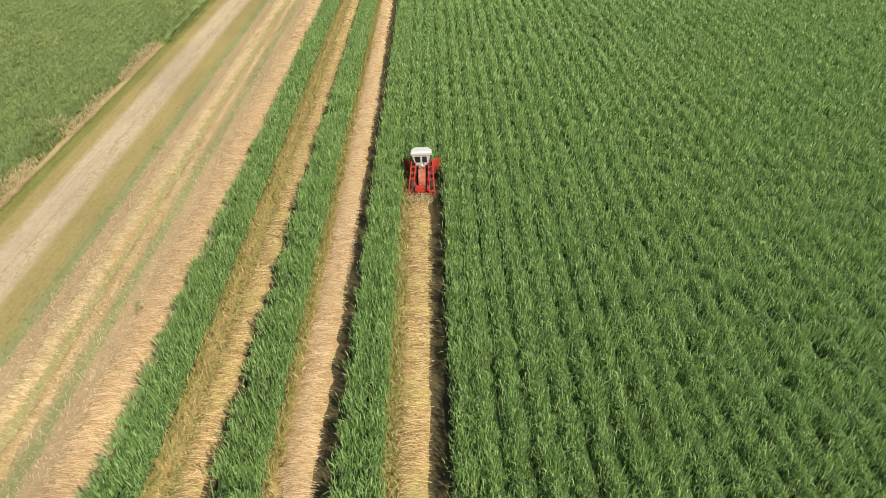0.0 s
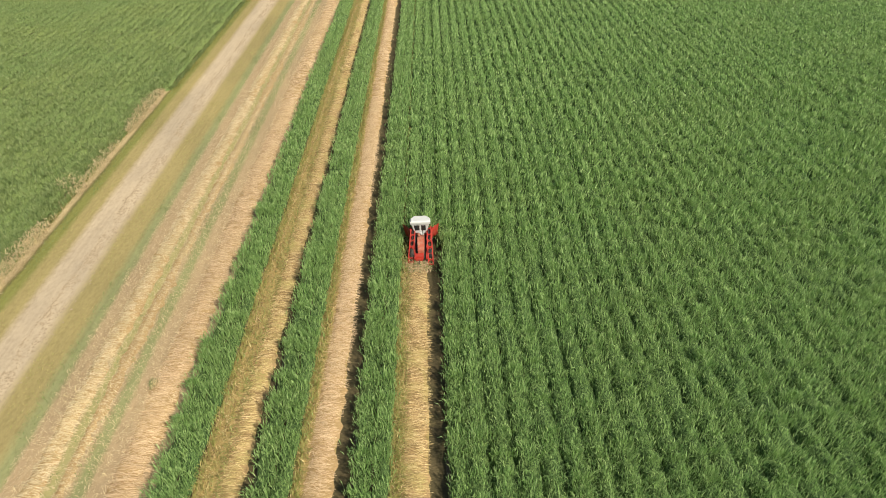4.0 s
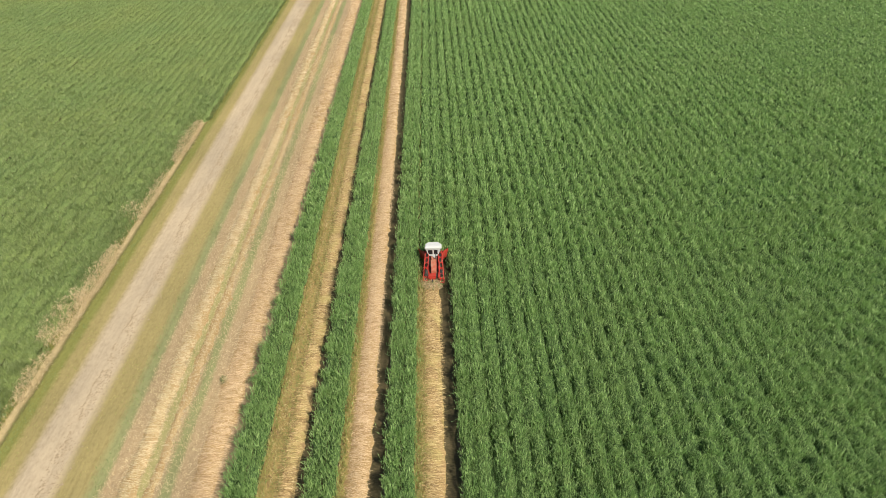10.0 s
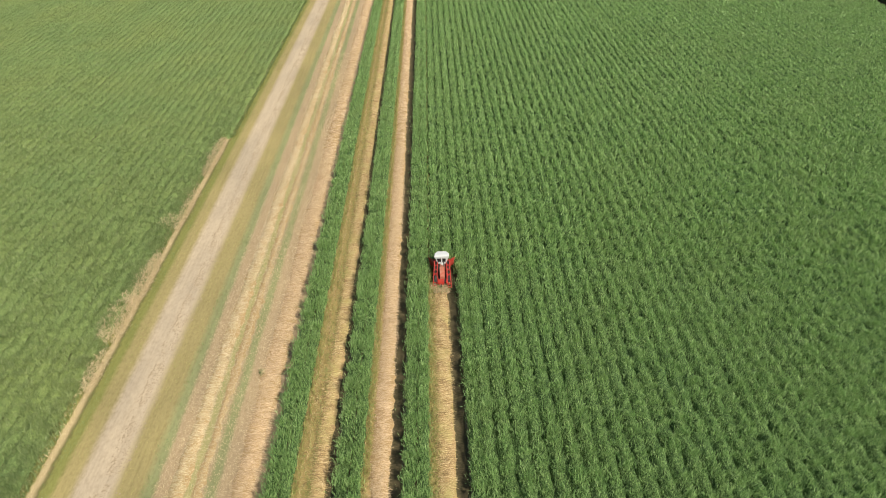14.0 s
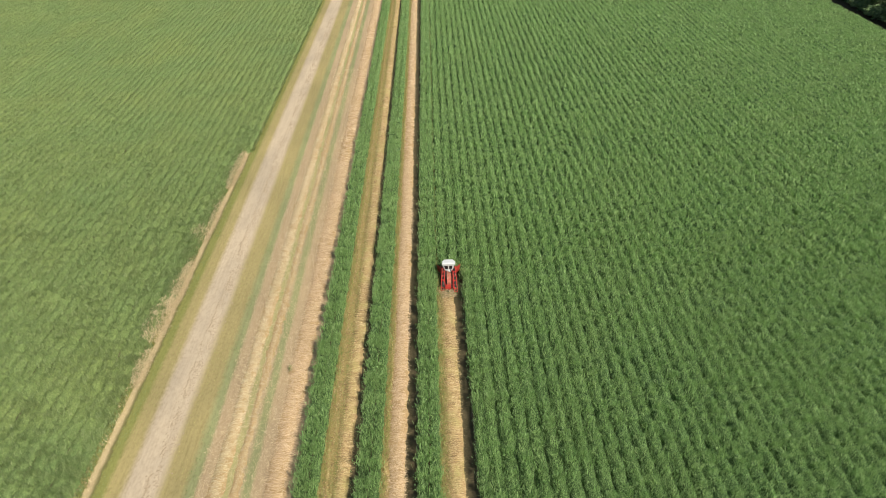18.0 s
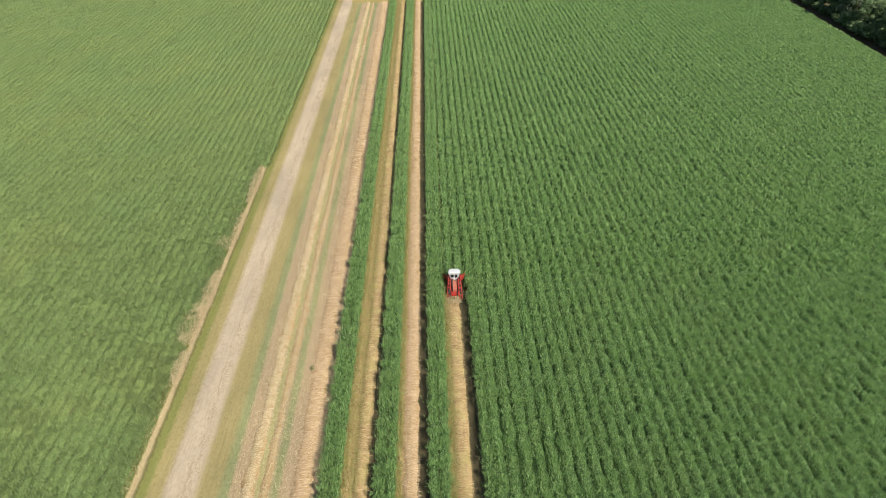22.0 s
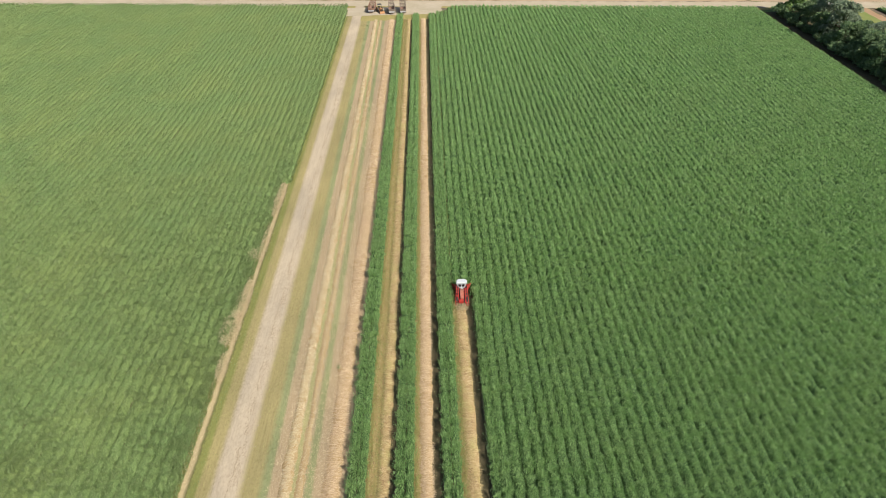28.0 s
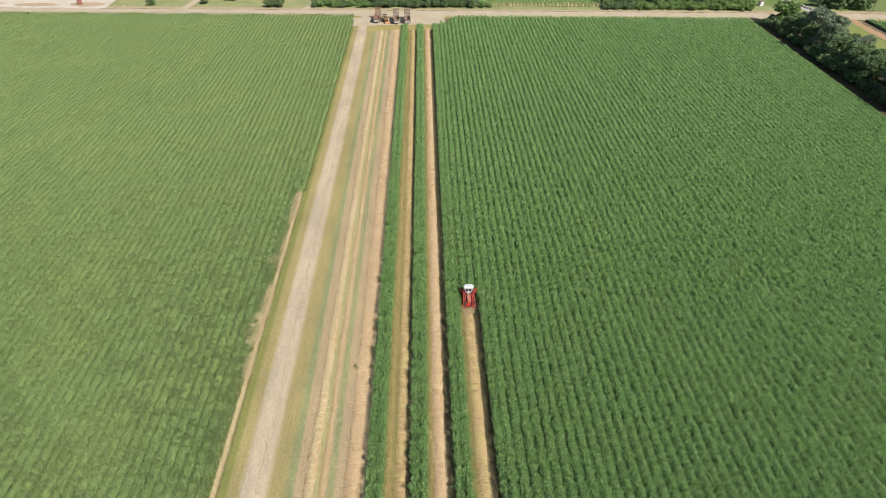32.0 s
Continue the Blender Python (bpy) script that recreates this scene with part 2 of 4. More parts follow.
def cover(name, stops, grain=2.6, spread=0.9):
    """Ground cover whose kind changes across the track, in uneven borders. stops: (x, colour)."""
    m, nt, b = nodes_of(name, 0.95)
    b.inputs["Specular IOR Level"].default_value = 0.1
    co = nt.nodes.new("ShaderNodeTexCoord")
    sep = nt.nodes.new("ShaderNodeSeparateXYZ")
    nt.links.new(co.outputs["Object"], sep.inputs[0])
    broad = noise_fac(nt, 0.55, 6.0, (1.0, 0.45, 1.0), 0.7)
    fine = noise_fac(nt, grain, 6.0, (1.0, 0.6, 1.0), 0.75)
    x = sep.outputs[0]
    for fac, amp in ((broad, spread), (fine, spread * 1.1)):
        k = nt.nodes.new("ShaderNodeMath")
        k.operation = "MULTIPLY_ADD"
        k.inputs[1].default_value = amp * 2
        nt.links.new(fac, k.inputs[0])
        nt.links.new(x, k.inputs[2])
        x = k.outputs[0]
    x0, x1 = stops[0][0], stops[-1][0]
    r = nt.nodes.new("ShaderNodeMapRange")
    r.inputs[1].default_value, r.inputs[2].default_value = x0 + spread * 2.1, x1 + spread * 2.1
    nt.links.new(x, r.inputs[0])
    cr = nt.nodes.new("ShaderNodeValToRGB")
    els = cr.color_ramp.elements
    while len(els) < len(stops):
        els.new(0.5)
    for e, (p, c) in zip(els, stops):
        e.position, e.color = (p - x0) / (x1 - x0), (*c, 1)
    nt.links.new(r.outputs[0], cr.inputs[0])
    shade = ramp(nt, fine, [(0.80, 0.79, 0.76), (1.0, 1.0, 1.0), (1.10, 1.09, 1.07)], 0.3, 0.72)
    patch = ramp(nt, noise_fac(nt, 0.16, 4.0, (1.0, 0.4, 1.0), 0.6), [(0.86, 0.86, 0.82), (1.1, 1.08, 1.0)], 0.35, 0.68)
    ruts = ramp(nt, noise_fac(nt, 1.3, 4.0, (2.2, 0.07, 1.0), 0.6), [(0.93, 0.925, 0.91), (1.0, 1.0, 1.0), (1.03, 1.03, 1.02)], 0.34, 0.66)
    col = mixed(nt, mixed(nt, mixed(nt, cr.outputs[0], shade, 1.0, "MULTIPLY"), patch, 1.0, "MULTIPLY"), ruts, 1.0, "MULTIPLY")
    nt.links.new(col, b.inputs["Base Color"])
    bumped(nt, b, fine, 0.8, 0.08)
    return m


C_TAN, C_GRN, C_OLV, C_RD = (0.42, 0.34, 0.20), (0.195, 0.20, 0.065), (0.295, 0.245, 0.115), (0.42, 0.345, 0.257)
C_BLU, C_BRN, C_YG = (0.24, 0.25, 0.125), (0.35, 0.265, 0.168), (0.33, 0.305, 0.145)
M_COVER = cover("track_cover", [(-47.2, C_GRN), (-46.2, C_GRN), (-45.95, C_TAN), (-45.5, C_TAN), (-45.05, (0.13, 0.115, 0.05)), (-44.75, C_GRN), (-43.9, C_GRN), (-43.2, C_OLV), (-41.9, C_OLV), (-41.0, C_RD), (-37.7, C_RD),
                                (-36.6, C_OLV), (-34.6, C_OLV), (-33.7, C_BLU), (-33.1, C_BLU), (-32.6, C_BRN), (-29.9, C_BRN), (-29.4, C_YG), (-28.9, C_YG),
                                (-28.5, C_BRN), (-27.7, C_BRN), (-27.2, C_BLU), (-26.6, C_BLU), (-26.1, C_BRN), (-20.5, C_BRN)], 2.6, 0.35)
# trash and litter coloured extra dark, so that shade beside cane and trees reads black
M_SHADE_LITTER = soil("shade_darkened_litter", [(0.05, 0.045, 0.022), (0.09, 0.075, 0.04), (0.15, 0.115, 0.06)], [(0.06, 0.055, 0.025), (0.11, 0.085, 0.045)], 5.0, 0.4, (0.6, 1.4, 1))
M_CLOD = soil("dry_clod", [(0.25, 0.195, 0.125), (0.36, 0.285, 0.19)], [(0.27, 0.21, 0.135), (0.35, 0.275, 0.185)], 5.0, 0.4)
M_LITTER = soil("straw_litter", [(0.20, 0.14, 0.055), (0.34, 0.25, 0.10), (0.44, 0.34, 0.15)], [(0.28, 0.24, 0.085), (0.42, 0.30, 0.14)], 6.0, 0.5, (0.7, 1.3, 1), 0.08)

RNG = np.random.default_rng(7)


# ---- builders ----
def raw_mesh(name, verts, faces, mat, smooth=False):
    """A mesh from arrays: verts (n, 3), faces (m, k) with k corners each."""
    me = bpy.data.meshes.new(name)
    n, (m, k) = len(verts), faces.shape
    me.vertices.add(n)
    me.vertices.foreach_set("co", np.ascontiguousarray(verts, dtype=np.float32).ravel())
    me.loops.add(m * k)
    me.loops.foreach_set("vertex_index", np.ascontiguousarray(faces, dtype=np.int32).ravel())
    me.polygons.add(m)
    me.polygons.foreach_set("loop_start", np.arange(0, m * k, k, dtype=np.int32))
    if smooth:
        me.polygons.foreach_set("use_smooth", np.ones(m, dtype=bool))
    me.update(calc_edges=True)
    me.materials.append(mat)
    return me


def part(name, bm, material, parent=None, label="", smooth=False):
    me = bpy.data.meshes.new(name)
    bmesh.ops.recalc_face_normals(bm, faces=bm.faces)
    bm.to_mesh(me)
    bm.free()
    me.materials.append(material)
    if smooth:
        me.polygons.foreach_set("use_smooth", np.ones(len(me.polygons), dtype=bool))
    ob = new(name, me)
    ob.parent = parent
    return tagged(ob, label)


def raw_part(name, verts, faces, material, parent=None, label=""):
    ob = new(name, raw_mesh(name, verts, faces, material))
    ob.parent = parent
    return tagged(ob, label)


def box(bm, x0, x1, y0, y1, z0, z1, bevel=0.0, m=None):
    g = bmesh.ops.create_cube(bm, size=1.0)
    vs = g["verts"]
    for v in vs:
        v.co = Vector(((x0 + x1) / 2 + v.co.x * (x1 - x0), (y0 + y1) / 2 + v.co.y * (y1 - y0), (z0 + z1) / 2 + v.co.z * (z1 - z0)))
        if m is not None:
            v.co = m @ v.co
    if bevel:
        es = list({e for v in vs for e in v.link_edges})
        bmesh.ops.bevel(bm, geom=es, offset=bevel, segments=2, affect="EDGES")


def boxed(x0, x1, y0, y1, z0, z1, bevel=0.02, m=None):
    bm = bmesh.new()
    box(bm, x0, x1, y0, y1, z0, z1, bevel, m)
    return bm


def bar(bm, a, b, w, h=None, bevel=0.0):
    """A square bar from a to b."""
    a, b = Vector(a), Vector(b)
    q = (b - a).to_track_quat("Z", "Y").to_matrix().to_4x4()
    h = h or w
    box(bm, -w / 2, w / 2, -h / 2, h / 2, 0, (b - a).length, bevel, Matrix.Translation(a) @ q)


def barred(a, b, w, h=None, bevel=0.008):
    bm = bmesh.new()
    bar(bm, a, b, w, h, bevel)
    return bm


def tube(a, b, r0, r1=None, seg=12, caps=True):
    a, b = Vector(a), Vector(b)
    bm = bmesh.new()
    bmesh.ops.create_cone(bm, cap_ends=caps, segments=seg, radius1=r0, radius2=r0 if r1 is None else r1, depth=(b - a).length)
    q = (b - a).to_track_quat("Z", "Y").to_matrix().to_4x4()
    bmesh.ops.transform(bm, matrix=Matrix.Translation((a + b) / 2) @ q, verts=bm.verts)
    return bm


def hull(rings):
    """A solid lofted through rings of points with equal counts."""
    bm = bmesh.new()
    rows = [[bm.verts.new(p) for p in r] for r in rings]
    n = len(rows[0])
    for a, b in zip(rows, rows[1:]):
        for i in range(n):
            bm.faces.new((a[i], a[(i + 1) % n], b[(i + 1) % n], b[i]))
    bm.faces.new(rows[0][::-1])
    bm.faces.new(rows[-1])
    return bm


def wave(x, y, seed=0.0):
    """Smooth pseudo-random heights, about -1 to 1, for arrays."""
    s = seed * 1.7
    return (np.sin(0.9 * x + 1.3 * y + s) + np.sin(2.1 * x - 0.7 * y + 2.3 * s + 1) + np.sin(-0.4 * x + 2.9 * y + 3.1 * s + 2)
            + np.sin(3.7 * x + 2.2 * y + 0.7 * s + 4)) / 4


def wander(y, seed, amount):
    """An uneven border line along y."""
    return amount * (0.5 * np.sin(0.21 * y + seed) + 0.3 * np.sin(0.83 * y + 2.1 * seed) + 0.25 * np.sin(2.3 * y + 3.7 * seed) + 0.15 * np.sin(5.1 * y + seed))


def sheet(name, x0, x1, y0, y1, z, mat, label, ragged=0.2, crown=0.0, rough=0.015, step=1.0, nx=6, seed=1.0, slope=0.0, category="", kind="structure"):
    """A strip of ground along y with uneven borders; slope: how far y falls off per metre of x."""
    ys = np.arange(y0, y1 + step, step)
    u = np.linspace(0, 1, nx)
    left, right = x0 + wander(ys, seed, ragged), x1 + wander(ys, seed + 5, ragged)
    X = left[:, None] + (right - left)[:, None] * u[None, :]
    Y = np.repeat(ys[:, None], nx, 1) + slope * X
    Z = z + crown * (1 - (2 * u[None, :] - 1) ** 2) + rough * (wave(X * 1.5, Y * 1.5, seed) + 1) / 2
    v = np.stack([X, Y, Z], -1).reshape(-1, 3)
    i = np.arange((len(ys) - 1) * nx).reshape(-1, nx)[:, :-1].ravel()
    f = np.stack([i, i + 1, i + nx + 1, i + nx], 1)
    return tagged(new(name, raw_mesh(name, v, f, mat, True)), label, category or name.replace("_", " "), "", kind)


def blades(x, y, z, length, width, out, heading, drop=0.0, slim=False):
    """Arching leaves, or slim pointed ones. out: share of the length that goes sideways; returns verts and triangles."""
    n = len(x)
    dx, dy = np.cos(heading), np.sin(heading)
    twist = heading + RNG.uniform(0.9, 2.2, n)
    wx, wy = np.cos(twist) * width / 2, np.sin(twist) * width / 2
    if slim:
        tip = np.stack([x + dx * length * out, y + dy * length * out, z + length * (1.0 - out * 0.55 - drop)], 1)
        v = np.stack([np.stack([x - wx, y - wy, z], 1), np.stack([x + wx, y + wy, z + 0.2 * length], 1), tip], 1)
        return v.reshape(-1, 3).astype(np.float32), np.arange(3 * n).reshape(-1, 3)
    mx, my, mz = x + dx * length * out * 0.35, y + dy * length * out * 0.35, z + length * 0.55
    tx, ty, tz = x + dx * length * out, y + dy * length * out, z + length * (1.0 - out * 0.55 - drop)
    v = np.stack([np.stack([x, y, z], 1), np.stack([mx - wx, my - wy, mz], 1), np.stack([mx + wx, my + wy, mz], 1), np.stack([tx, ty, tz], 1)], 1)
    k = np.arange(n)[:, None] * 4
    return v.reshape(-1, 3).astype(np.float32), np.concatenate([k + [0, 2, 1], k + [1, 2, 3]], 0)


def kites(c, size, flat=0.0):
    """Loose leaves at the places c, turned every way; flat: how far they lie level."""
    n = len(c)
    a = RNG.normal(0, 1, (n, 3))
    a[:, 2] *= 1 - flat
    a /= np.linalg.norm(a, axis=1)[:, None]
    b = np.cross(a, RNG.normal(0, 1, (n, 3)))
    b /= np.linalg.norm(b, axis=1)[:, None]
    s = (size * RNG.uniform(0.6, 1.4, n))[:, None]
    v = np.stack([c - a * s, c + b * s * 0.45, c + a * s, c - b * s * 0.45], 1).reshape(-1, 3)
    k = np.arange(n)[:, None] * 4
    return v, np.concatenate([k + [0, 1, 2], k + [0, 2, 3]])


def joined(pieces):
    vs, fs, o = [], [], 0
    for v, f in pieces:
        vs.append(v)
        fs.append(f + o)
        o += len(v)
    return np.concatenate(vs), np.concatenate(fs)


GAPS = ((60.0, 90.0, 1.2, 4.5), (62.5, 86.0, 0.9, 2.5), (-158.2, 207.6, 1.6, 3.0))  # thin spots: x, y and half sizes


def thin(px, py):
    """1 in full growth, towards 0 in the thin spots."""
    k = np.ones(np.shape(px))
    for gx, gy, rx, ry in GAPS:
        k = np.minimum(k, np.clip(np.sqrt(((px - gx) / rx) ** 2 + ((py - gy) / ry) ** 2) - 0.1, 0.9, 1.0))
    return k


def uneven(py, a, b, gap):
    """Random growth along one row between a and b, about -1 to 1, changing every gap metres."""
    knots = np.arange(a - gap, b + 2 * gap, gap)
    return np.interp(py, knots, RNG.uniform(-1, 1, len(knots)))


def cane_ridges(rows, y_of, step, top=1.7, foot=0.85, half=0.90, jag=0.26, shut=0.0):
    """The dense lower growth of cane rows: one tousled ridge a row. rows: x of each; y_of(x): its two ends; shut: how far the furrows close up at the near end."""
    prof = [(-half, foot), (-half * 0.68, top * 0.84), (0.0, top), (half * 0.68, top * 0.84), (half, foot)]
    out = []
    for x in rows:
        a, b = y_of(x)
        ys = np.arange(a, b + step, step)
        ys = np.where(ys > 125, 125 + (ys - 125) * 2, ys)
        ys = ys[ys < b]
        ys = np.append(ys, b)
        P = np.array(prof)
        X = x + P[None, :, 0] + 0.10 * np.sin(ys * 1.7)[:, None]
        Y = np.repeat(ys[:, None], 5, 1) + RNG.uniform(-0.3, 0.3, X.shape) * step
        Z = P[None, :, 1] * (1 + jag * (0.6 * uneven(Y, a, b, 1.3) + RNG.uniform(-0.8, 0.8, X.shape)))
        Z[:, [0, 4]] *= 1 + shut * np.clip((140 - Y[:, [0, 4]]) / 80, 0, 1)
        Z *= thin(X, Y)
        Z[0] = Z[-1] = 0.0
        v = np.stack([X, Y, Z], -1).reshape(-1, 3)
        i = np.arange((len(ys) - 1) * 5).reshape(-1, 5)[:, :-1].ravel()
        q = np.concatenate([np.stack([i, i + 1, i + 6], 1), np.stack([i, i + 6, i + 5], 1)])
        out.append((v, q))
    return joined(out)


def cane_leaves(rows, y_of, density, spread=0.84, fill=0.22, base=(1.3, 1.9), tall=(0.42, 0.75), skirt=0.0, stir=1.0, slim_from=1e9):
    """Leaves on cane rows, in tufts; density(x, y mid) gives (leaves a metre, width) for each ten-metre stretch."""
    kite, flat = [], []
    for x in rows:
        a, b = y_of(x)
        y = a
        while y < b:
            e = min(b, y + 10)
            d, w = density(x, (y + e) / 2)
            n = int(d * (e - y))
            if n:
                far = min(1.0, max(0.0, (y - 60) / 70))
                stools = RNG.uniform(y, e, max(3, int((e - y) / 0.62)))
                py = np.where(RNG.random(n) < 0.68 - 0.35 * far, RNG.choice(stools, n) + RNG.normal(0, 0.16, n), RNG.uniform(y, e, n))
                vigour = 1 + stir * (1 - 0.4 * far) * (0.07 * uneven(py, y, e, 2.6) + 0.11 * uneven(py, y, e, 0.8))
                px = x + np.where(RNG.random(n) < fill * (1.0 - 0.5 * far), RNG.uniform(-0.9, 0.9, n), RNG.normal(0, spread * (0.5 - 0.06 * far), n)) + 0.10 * np.sin(py * 1.7)
                vigour = vigour * thin(px, py)
                side = np.sign(px - x + RNG.normal(0, 0.3, n))
                head = np.where(side > 0, 0.0, math.pi) + RNG.normal(0, 1.2, n)
                ln = RNG.uniform(*tall, n) * vigour * (1 + 1.0 * max(0.0, w - 0.08)) * (1 - 0.34 * far)
                z = RNG.uniform(*base, n) * vigour - 0.30 * np.abs(px - x)
                low = RNG.random(n) < skirt
                px = np.where(low, x + np.sign(RNG.normal(0, 1, n)) * RNG.uniform(0.35, 0.72, n), px)
                z = np.where(low, RNG.uniform(0.25, 1.25, n), z)
                slim = y >= slim_from
                (flat if slim else kite).append(blades(px, py, z, ln, w * RNG.uniform(0.7, 1.3, n) * (1.25 if slim else 1.0), RNG.beta(1.6 + 0.8 * far, 4.2 - 0.8 * far, n), head, 0.0, slim))
            y = e
    return joined(kite + flat)


def scatter_grass(name, x0, x1, y0, y1, n, length, width, mat, label, z=0.0, out=(0.2, 0.9), clump=0.0, category="grass"):
    px, py = RNG.uniform(x0, x1, n), RNG.uniform(y0, y1, n)
    if clump:
        keep = wave(px * 0.4, py * 0.35, 2.0) > clump * RNG.uniform(-1, 1, n)
        px, py = px[keep], py[keep]
    n = len(px)
    v, f = blades(px, py, np.full(n, z), RNG.uniform(*length, n), width * RNG.uniform(0.7, 1.4, n), RNG.uniform(*out, n), RNG.uniform(0, 6.28, n))
    return tagged(new(name, raw_mesh(name, v, f, mat)), label, category, "", "stuff")


def heap_row(x0, x1, y0, y1, mat, label, high=0.30, per_metre=34, far_from=95.0, skew=0.0, seed=1.0):
    """Cut cane laid crosswise in a long heap: a rounded bed with whole stalks on it."""
    ys = np.arange(y0, y1, 0.6)
    u = np.linspace(0, 1, 9)
    left, right = x0 + wander(ys, seed, 0.22) + RNG.normal(0, 0.07, len(ys)), x1 + wander(ys, seed + 3, 0.28) + RNG.normal(0, 0.12, len(ys))
    X = left[:, None] + (right - left)[:, None] * u[None, :]
    Y = np.repeat(ys[:, None], 9, 1)
    Z = 0.05 + high * np.sin(np.pi * u)[None, :] ** 0.7 * (0.8 + 0.3 * wave(X * 2, Y * 1.4, seed))
    v = np.stack([X, Y, Z], -1).reshape(-1, 3)
    i = np.arange((len(ys) - 1) * 9).reshape(-1, 9)[:, :-1].ravel()
    bed = np.concatenate([np.stack([i, i + 1, i + 10], 1), np.stack([i, i + 10, i + 9], 1)])
    heap = new("cane_heap_row", raw_mesh("cane_heap_row", v, bed, M_STRAW_BED, True))
    tagged(heap, label, "cut cane", "heap rows of cut cane", "stuff")
    start = 2.0
    near, far = max(0, min(y1, far_from) - start), max(0, y1 - max(start, far_from))
    n1, n2 = int(near * per_metre * 3.0), int(far * per_metre * 0.6)
    py = np.concatenate([RNG.uniform(start, start + near, n1), RNG.uniform(y1 - far, y1, n2)])
    th = np.concatenate([np.full(n1, 0.011), np.full(n2, 0.026)])
    n = n1 + n2
    mid = (x0 + x1) / 2 + RNG.uniform(-0.46, 0.53, n) * (x1 - x0) + wander(py, seed, 0.2)
    ln = RNG.triangular(0.12, 0.26, 0.62, n) * min(x1 - x0, 2.4) * 0.5
    ang = RNG.normal(skew, 0.24, n) + np.where(RNG.random(n) < 0.08, RNG.normal(0, 0.7, n), 0)
    cx, cy = np.cos(ang) * ln, np.sin(ang) * ln
    rel = np.clip((mid - x0) / (x1 - x0), 0.04, 0.96)
    zc = 0.07 + high * np.sin(np.pi * rel) ** 0.7 * RNG.uniform(0.7, 1.2, n)
    tilt = RNG.normal(0, 0.05, n) + (0.5 - rel) * 0.25
    A = np.stack([mid - cx, py - cy, zc - tilt], 1)
    B = np.stack([mid + cx, py + cy, zc + tilt], 1)
    px, pyv = -np.sin(ang) * th, np.cos(ang) * th
    o1 = np.stack([px, pyv, np.zeros(n)], 1)
    o2 = np.stack([np.zeros(n), np.zeros(n), th * 1.3], 1)
    V = np.stack([A - o1, A + o1, A + o2, B - o1, B + o1, B + o2], 1).reshape(-1, 3)
    k = np.arange(n)[:, None] * 6
    F = np.concatenate([k + [0, 3, 5], k + [0, 5, 2], k + [1, 2, 5], k + [1, 5, 4]])
    st = raw_part("cane_stalks", V, F, mat, heap)
    tagged(st, "", "", "", "stuff")
    return heap


# ---- the plan: rows of cane 1.79 m apart along y ----
ROW, FIRST = 1.79, 0.65
CUT_TO = 51.5  # the harvester has come so far along its rows
FALL = -0.1056  # the cross road runs slightly askew


def far_edge(x):
    return 253.4 + FALL * x


# ---- ground ----
bm = bmesh.new()
bmesh.ops.create_grid(bm, x_segments=40, y_segments=40, size=2400)
for vert in bm.verts:
    vert.co.z = -0.06
ground = tagged(part("ground", bm, M_EARTH), "flat green farmland reaching to the horizon", "ground", "", "structure")
sheet("field_soil", -262, 142, -76, 256, -0.03, M_SOIL, "dark bare soil under the cane rows", 0.0, 0, 0.02, 6.0, 40, 1.0, 0.0, "soil")
Y0, Y1 = -75.0, 239.5
sheet("grass_strip", -47.4, -43.4, Y0, Y1 + 10, 0.02, M_COVER, "green and tan grass strip along the field edge", 0.0, 0.0, 0.03, 0.6, 10, 4.0, 0.0, "grass")
sheet("grass_verge", -43.4, -41.5, Y0, Y1 + 10, 0.02, M_COVER, "olive dry grass verge beside the dirt road", 0.0, 0.0, 0.03, 0.6, 6, 4.0, 0.0, "verge")
sheet("dirt_road", -41.5, -37.0, Y0, 262, 0.02, M_COVER, "pale dusty dirt farm road between the fields", 0.0, 0.07, 0.03, 0.6, 14, 4.0, 0.0, "road")
sheet("grass_verge", -37.0, -34.1, Y0, Y1 + 4, 0.02, M_COVER, "olive dry grass verge beside the stubble", 0.0, 0.0, 0.03, 0.6, 8, 4.0, 0.0, "verge")
sheet("weed_strip", -34.1, -32.8, Y0, Y1 + 2, 0.02, M_COVER, "bluish green weeds between verge and stubble", 0.0, 0.0, 0.03, 0.6, 5, 4.0, 0.0, "weeds")
sheet("stubble_strip", -32.8, -21.0, Y0, Y1, 0.02, M_COVER, "harvested strip of brown cane trash and green regrowth", 0.0, 0.0, 0.03, 0.6, 24, 4.0, 0.0, "stubble")
# alley trash; its dark colour deepens the strips' shadow right of the heaps
sheet("alley", -18.6, -14.2, Y0, Y1, 0.0, M_SHADE_LITTER, "cleared alley of cane trash between strips, darkened to deepen the cane's shade", 0.2, 0.0, 0.04, 0.8, 8, 11.0, 0.0, "alley")
sheet("alley", -11.5, -7.0, Y0, Y1, 0.0, M_SHADE_LITTER, "cleared alley of cane trash between strips, darkened to deepen the cane's shade", 0.2, 0.0, 0.04, 0.8, 8, 12.0, 0.0, "alley")
sheet("straw_litter", -18.5, -14.95, Y0, Y1, 0.045, M_LITTER, "straw coloured litter of cut cane along the alley", 0.12, 0.0, 0.05, 0.8, 10, 14.0, 0.0, "litter")
sheet("straw_litter", -11.4, -8.4, Y0, Y1, 0.045, M_LITTER, "straw coloured litter of cut cane along the alley", 0.12, 0.0, 0.05, 0.8, 10, 15.0, 0.0, "litter")
sheet("end_grass", -37.6, -5.5, 238.6, 248.0, 0.03, M_OLIVE, "olive grass at the ends of the stubble rows", 0.5, 0.0, 0.05, 0.8, 16, 17.0, 0.0, "grass")
sheet("yard", -47, -0.5, 246.4, 259, 0.055, M_SAND, "bare pale sand turning yard at the field end", 0.8, 0.05, 0.05, 0.8, 16, 10.0, 0.0, "yard")


